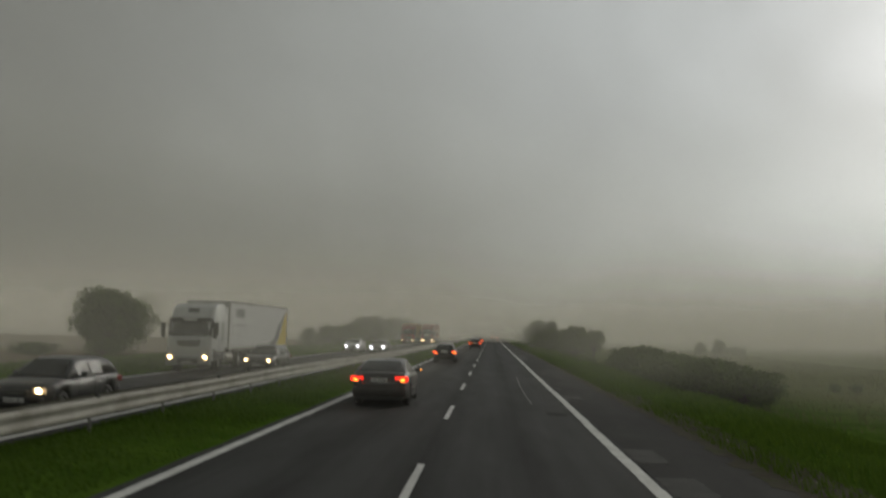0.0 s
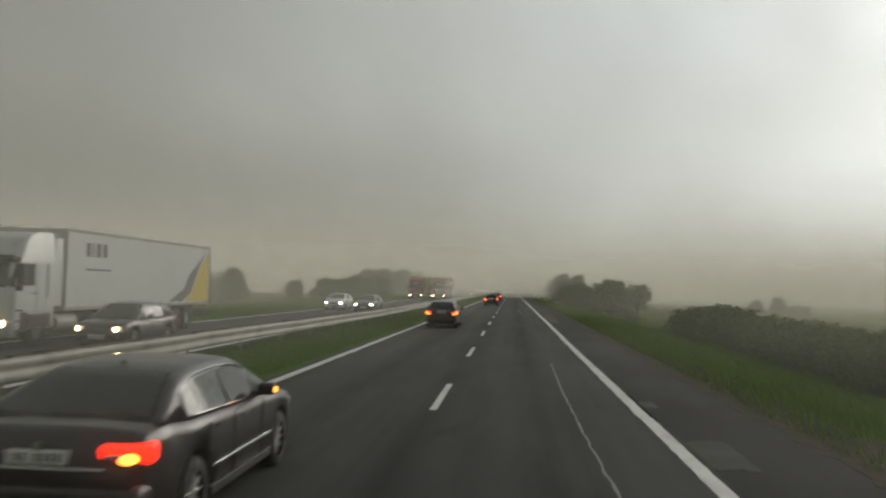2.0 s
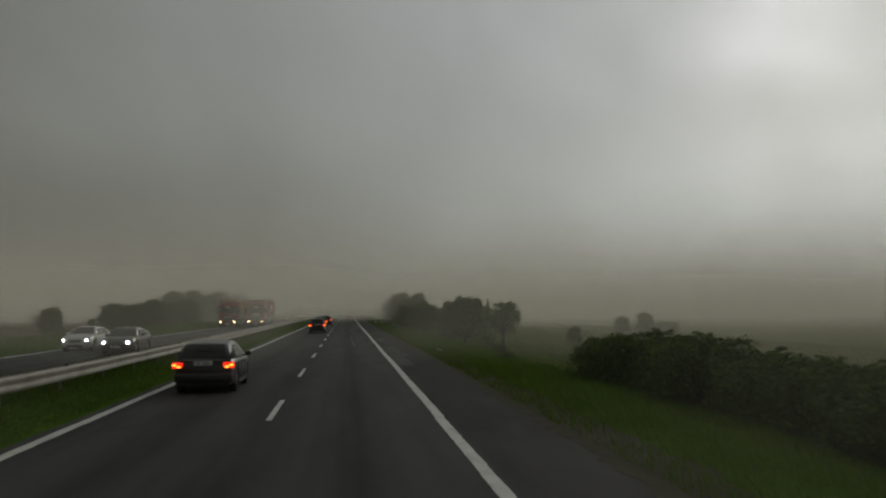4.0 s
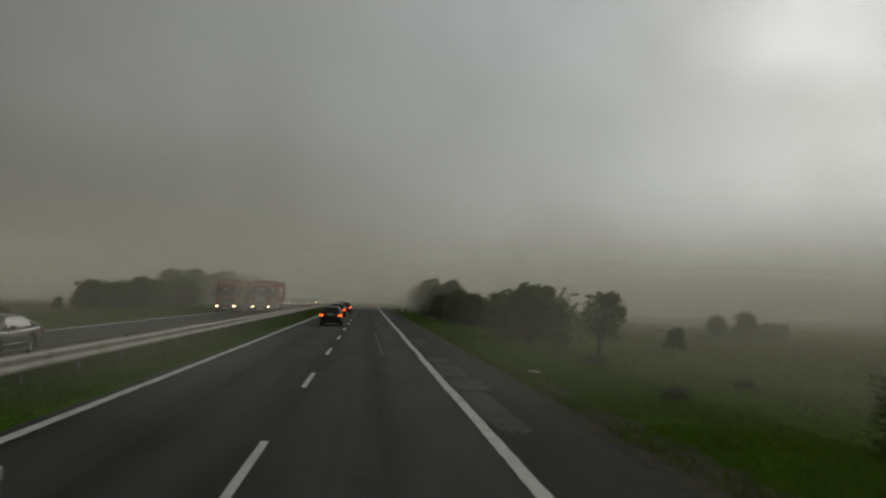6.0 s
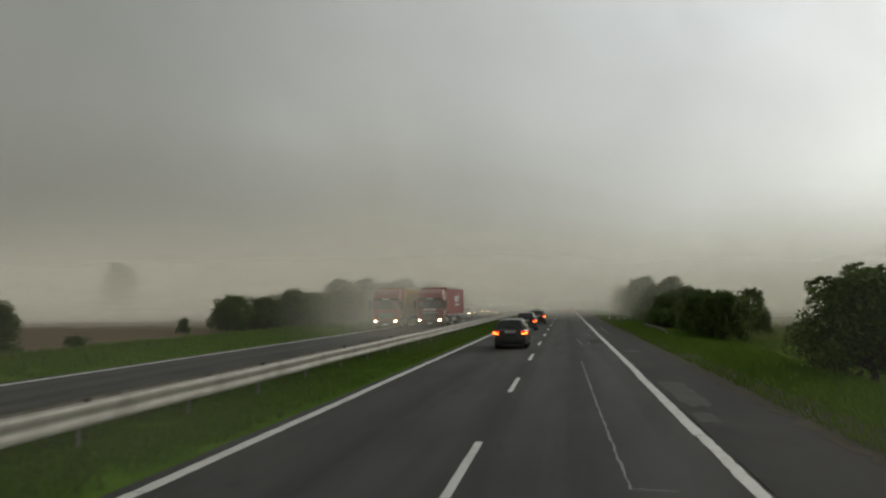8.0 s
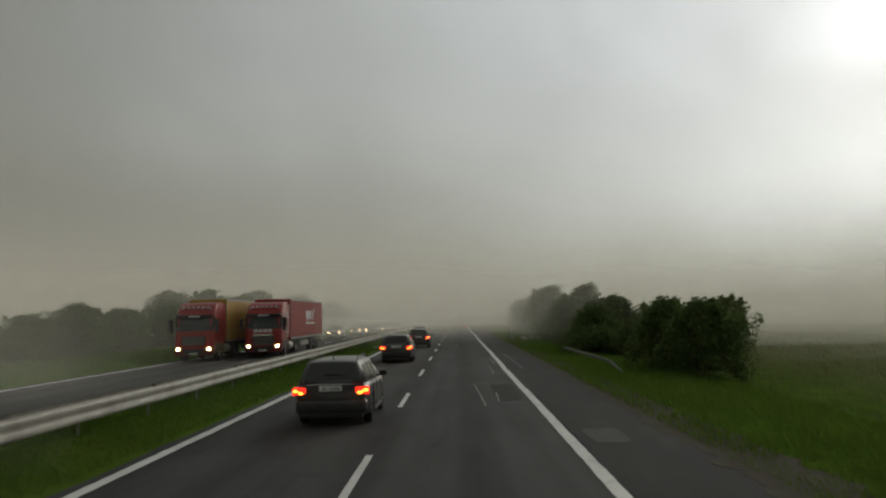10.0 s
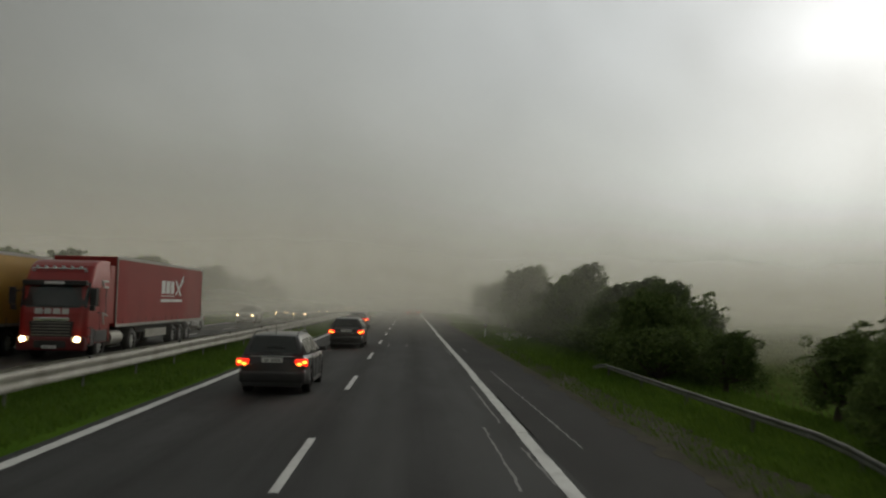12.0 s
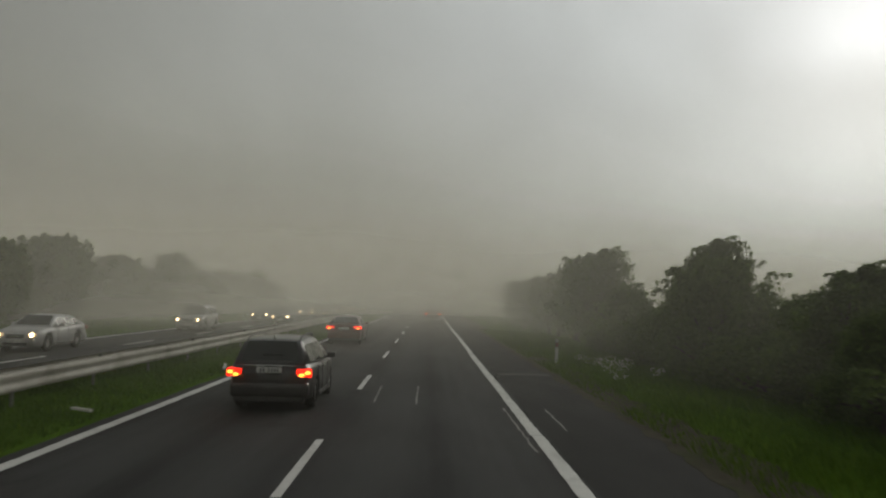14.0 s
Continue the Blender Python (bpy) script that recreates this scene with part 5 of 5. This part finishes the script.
    part("rear_bumper", box(bmesh.new(), (0, y0 + 0.05, 0.72), (2.4, 0.12, 0.16), 0.02, 1), M["steel"], trailer)
    for name, mat_name, pts in graphics:
        for side in (1, -1):
            bm = bmesh.new()
            vs = [bm.verts.new((side * 1.2635, y, z)) for y, z in pts]
            f = bm.faces.new(vs)
            ext = bmesh.ops.extrude_face_region(bm, geom=[f])
            bmesh.ops.translate(bm, vec=(side * 0.006, 0, 0), verts=[v for v in ext["geom"] if isinstance(v, bmesh.types.BMVert)])
            bmesh.ops.recalc_face_normals(bm, faces=bm.faces)
            part(name, bm, mat_name, trailer)
    return thing


def bars(y_front, z, widths, tall, gap=0.12):
    """Outlines of plain upright bars in a line, running back from y_front."""
    out, y = [], y_front
    for w in widths:
        out.append([(y, z), (y - w, z), (y - w, z + tall), (y, z + tall)])
        y -= w + gap
    return out


white_tarp = surface("white_tarpaulin", (0.50, 0.50, 0.48), (0.58, 0.58, 0.56), 0.6, 14, 0.55, 0.15, c3=(0.40, 0.39, 0.36))
red_tarp = surface("red_tarpaulin", (0.22, 0.020, 0.016), (0.27, 0.028, 0.022), 0.6, 14, 0.7, 0.15, c3=(0.17, 0.024, 0.020), spec=0.25)
yellow_tarp = surface("yellow_tarpaulin", (0.36, 0.20, 0.022), (0.42, 0.25, 0.035), 0.6, 14, 0.55, 0.15, c3=(0.26, 0.16, 0.035))
grey_print = surface("grey_print", (0.10, 0.10, 0.105), (0.15, 0.15, 0.15), 2, 30, 0.6, 0.0)
yellow_print = surface("yellow_print", (0.55, 0.40, 0.03), (0.60, 0.45, 0.05), 2, 30, 0.6, 0.0)
white_print = surface("white_print", (0.60, 0.60, 0.58), (0.66, 0.66, 0.64), 2, 30, 0.6, 0.0)
lorry_white = car_paint("lorry_white", (0.54, 0.55, 0.54))
lorry_red = car_paint("lorry_red", (0.29, 0.018, 0.016))
dark_red = car_paint("lorry_dark_red", (0.13, 0.016, 0.018))

white_art = [("printed_bar", grey_print, p) for p in bars(-4.2, 3.05, (0.30, 0.14, 0.34, 0.34), 0.5, 0.14)]
white_art += [("printed_bar", grey_print, p) for p in bars(-4.2, 2.55, (1.9,), 0.06)]
white_art += [("printed_wave", grey_print, [(-11.6, 1.35), (-13.2, 1.9), (-13.8, 2.6), (-14.4, 2.9), (-15.9, 3.75), (-15.2, 3.2), (-14.5, 2.4), (-14.0, 1.7), (-13.0, 1.3)]),
              ("printed_wave", yellow_print, [(-13.3, 1.28), (-14.15, 1.75), (-14.7, 2.4), (-15.3, 3.1), (-16.2, 3.75), (-16.2, 1.28)])]
red_art = [("printed_bar", white_print, p) for p in bars(-8.9, 2.55, (0.55, 0.62, 0.55), 0.62, 0.16)]
red_art += [("printed_bar", white_print, [(-11.1, 2.5), (-11.35, 2.5), (-12.6, 3.55), (-12.55, 3.15)]), ("printed_bar", white_print, [(-11.1, 3.2), (-11.35, 3.2), (-12.3, 2.45), (-12.05, 2.45)])]
red_art += [("printed_bar", white_print, p) for p in bars(-8.8, 2.15, (1.6, 1.9), 0.13, 0.12) + bars(-8.8, 2.42, (2.2,), 0.04)]
stand(lorry("white articulated lorry with a pale printed trailer and lit head lamps", lorry_white, white_tarp, grey_print, white_art, lower=car_paint("lorry_grey", (0.30, 0.31, 0.31)), grille=(1.55, 0.34, 1.25), lamp_z=0.80), -15.2, 33.2, 180)
red_truck = lorry("red articulated lorry with a red curtain trailer and lit head lamps", lorry_red, red_tarp, dark_red, red_art, light_bar=True, lower=dark_red, grille=(1.10, 0.66, 1.5), lamp_z=0.78)
frame_bars = bmesh.new()
box(frame_bars, (0, 0.11, 1.50), (1.30, 0.06, 0.16), 0.03, 2)
part("grille_frame", frame_bars, M["chrome"], red_truck)
for side in (1, -1):
    stripe = bmesh.new()
    for p, q in (((-1.35, 2.95), (-1.95, 2.95)), ((-1.35, 2.95), (-1.5, 2.72)), ((-1.5, 2.72), (-1.95, 2.72)), ((-1.45, 1.75), (-1.95, 1.62)), ((-1.45, 1.75), (-1.6, 1.3))):
        tube(stripe, (side * 1.25, *p), (side * 1.25, *q), 0.038, 0.038, 6)
    part("printed_stripe", stripe, white_print, red_truck, "white printed stripe on the cab side")
stand(red_truck, -11.4, 152.3, 180)
bm = bmesh.new()
for k, w in enumerate((0.24, 0.26, 0.24, 0.28)):
    box(bm, (-0.48 + 0.32 * k, 0.075, 1.80), (w, 0.03, 0.20), 0.006, 1)
part("printed_bar", bm, white_print, red_truck, "white printed bars on the cab front")
stand(lorry("red lorry cab with a yellow curtain trailer and lit head lamps", lorry_red, yellow_tarp, grey_print, [], light_bar=True, lower=dark_red, grille=(1.30, 0.55, 1.5), lamp_z=0.80), -15.0, 149.0, 180)

# ---------------------------------------------------------------- dust in the air, and the front of the storm
DUST = [(11.0 + 4.6 * k, 0.064, 14.0) for k in range(6)] + [(66.0, 0.17, 14.0), (71.0, 0.10, 14.0), (80.0, 0.06, 14.0)]
DUST += [(157.0, 0.05, 12.0), (165.0, 0.09, 11.0), (173.0, 0.13, 10.0)]
DUST += [(182, 0.20, 9), (196, 0.36, 8), (208, 0.42, 8), (224, 0.50, 8), (246, 0.62, 8), (276, 0.80, 8), (312, 1.0, 9), (370, 2.6, 10)]
SHEET_X = [-330, -290, -250, -215, -180, -150, -120, -95, -75, -58, -44, -33, -25, -18, -12, -8, -5, -2.5, 0.2, 2.8, 5.5, 8, 12, 18, 25, 33, 44, 58, 75, 95, 120, 150, 180, 215, 250, 290, 330]
SHEET_Z = [-1.6, 0, 1.1, 3.7, 6, 10, 18, 28, 40, 60, 90]
for i, (y, thick, tall) in enumerate(DUST):
    bm = bmesh.new()
    cols = []
    for x in SHEET_X:
        off = 5 * noise.noise((x * 0.02, i * 3.1, 0))
        cols.append([bm.verts.new((x, off + x * x * 0.00035, z)) for z in SHEET_Z])
    for k, (a, b) in enumerate(zip(cols, cols[1:])):
        for j in range(len(a) - 1):
            if y > 155 or (SHEET_X[k], SHEET_Z[j]) != (0.2, 1.1):
                bm.faces.new((a[j], b[j], b[j + 1], a[j + 1]))
    sheet = part("dust_cloud", bm, dust("airborne_dust", thick, tall, y < 155), smooth=True)
    sheet.matrix_basis = pose(0, y, 0)
    tagged(sheet, "drifting veil of brown airborne dust across the fields", "dust cloud", kind="stuff")

# haze sheets added over the median to dim the lorries beyond
for i, (y, thick, mid) in enumerate(((97, 0.14, -4.2), (105, 0.28, -5.4), (112, 0.42, -6.6))):
    bm = bmesh.new()
    cols = [[bm.verts.new((-17 + k, 0.8 * noise.noise((k * 0.15, i * 2.3, 4)), z)) for z in (-0.3, 0, 1, 2.5, 4.5, 7, 10, 14, 19)] for k in range(16)]
    for a, b in zip(cols, cols[1:]):
        for j in range(len(a) - 1):
            bm.faces.new((a[j], b[j], b[j + 1], a[j + 1]))
    haze_patch = part("dust_gust", bm, dust("blown_dust", thick, 5.0, False, (mid, 2.3)), smooth=True)
    haze_patch.matrix_basis = pose(0, y, 0)
    tagged(haze_patch, "thin sheet of pale haze added over the median to dim the lorries beyond", "dust cloud", kind="stuff")

# dust drifting over the meadow beyond the bank
for i, (y, thick) in enumerate(((96, 0.16), (112, 0.20), (128, 0.24), (146, 0.30), (166, 0.40))):
    bm = bmesh.new()
    cols = [[bm.verts.new((x, 3 * noise.noise((x * 0.03, i * 1.7, 9)), z)) for z in (-1.6, 0, 1, 2.5, 4.5, 7, 10, 14, 19, 26, 40)] for x in (15, 18, 22, 27, 33, 41, 52, 66, 85, 110, 150, 210, 330)]
    for a, b in zip(cols, cols[1:]):
        for j in range(len(a) - 1):
            bm.faces.new((a[j], b[j], b[j + 1], a[j + 1]))
    drift = part("dust_drift", bm, dust("drifting_dust", thick, 9.0, False, None, (15.0, 18.0)), smooth=True)
    drift.matrix_basis = pose(0, y, 0)
    tagged(drift, "pale dust drifting over the meadow below the bank", "dust cloud", kind="stuff")
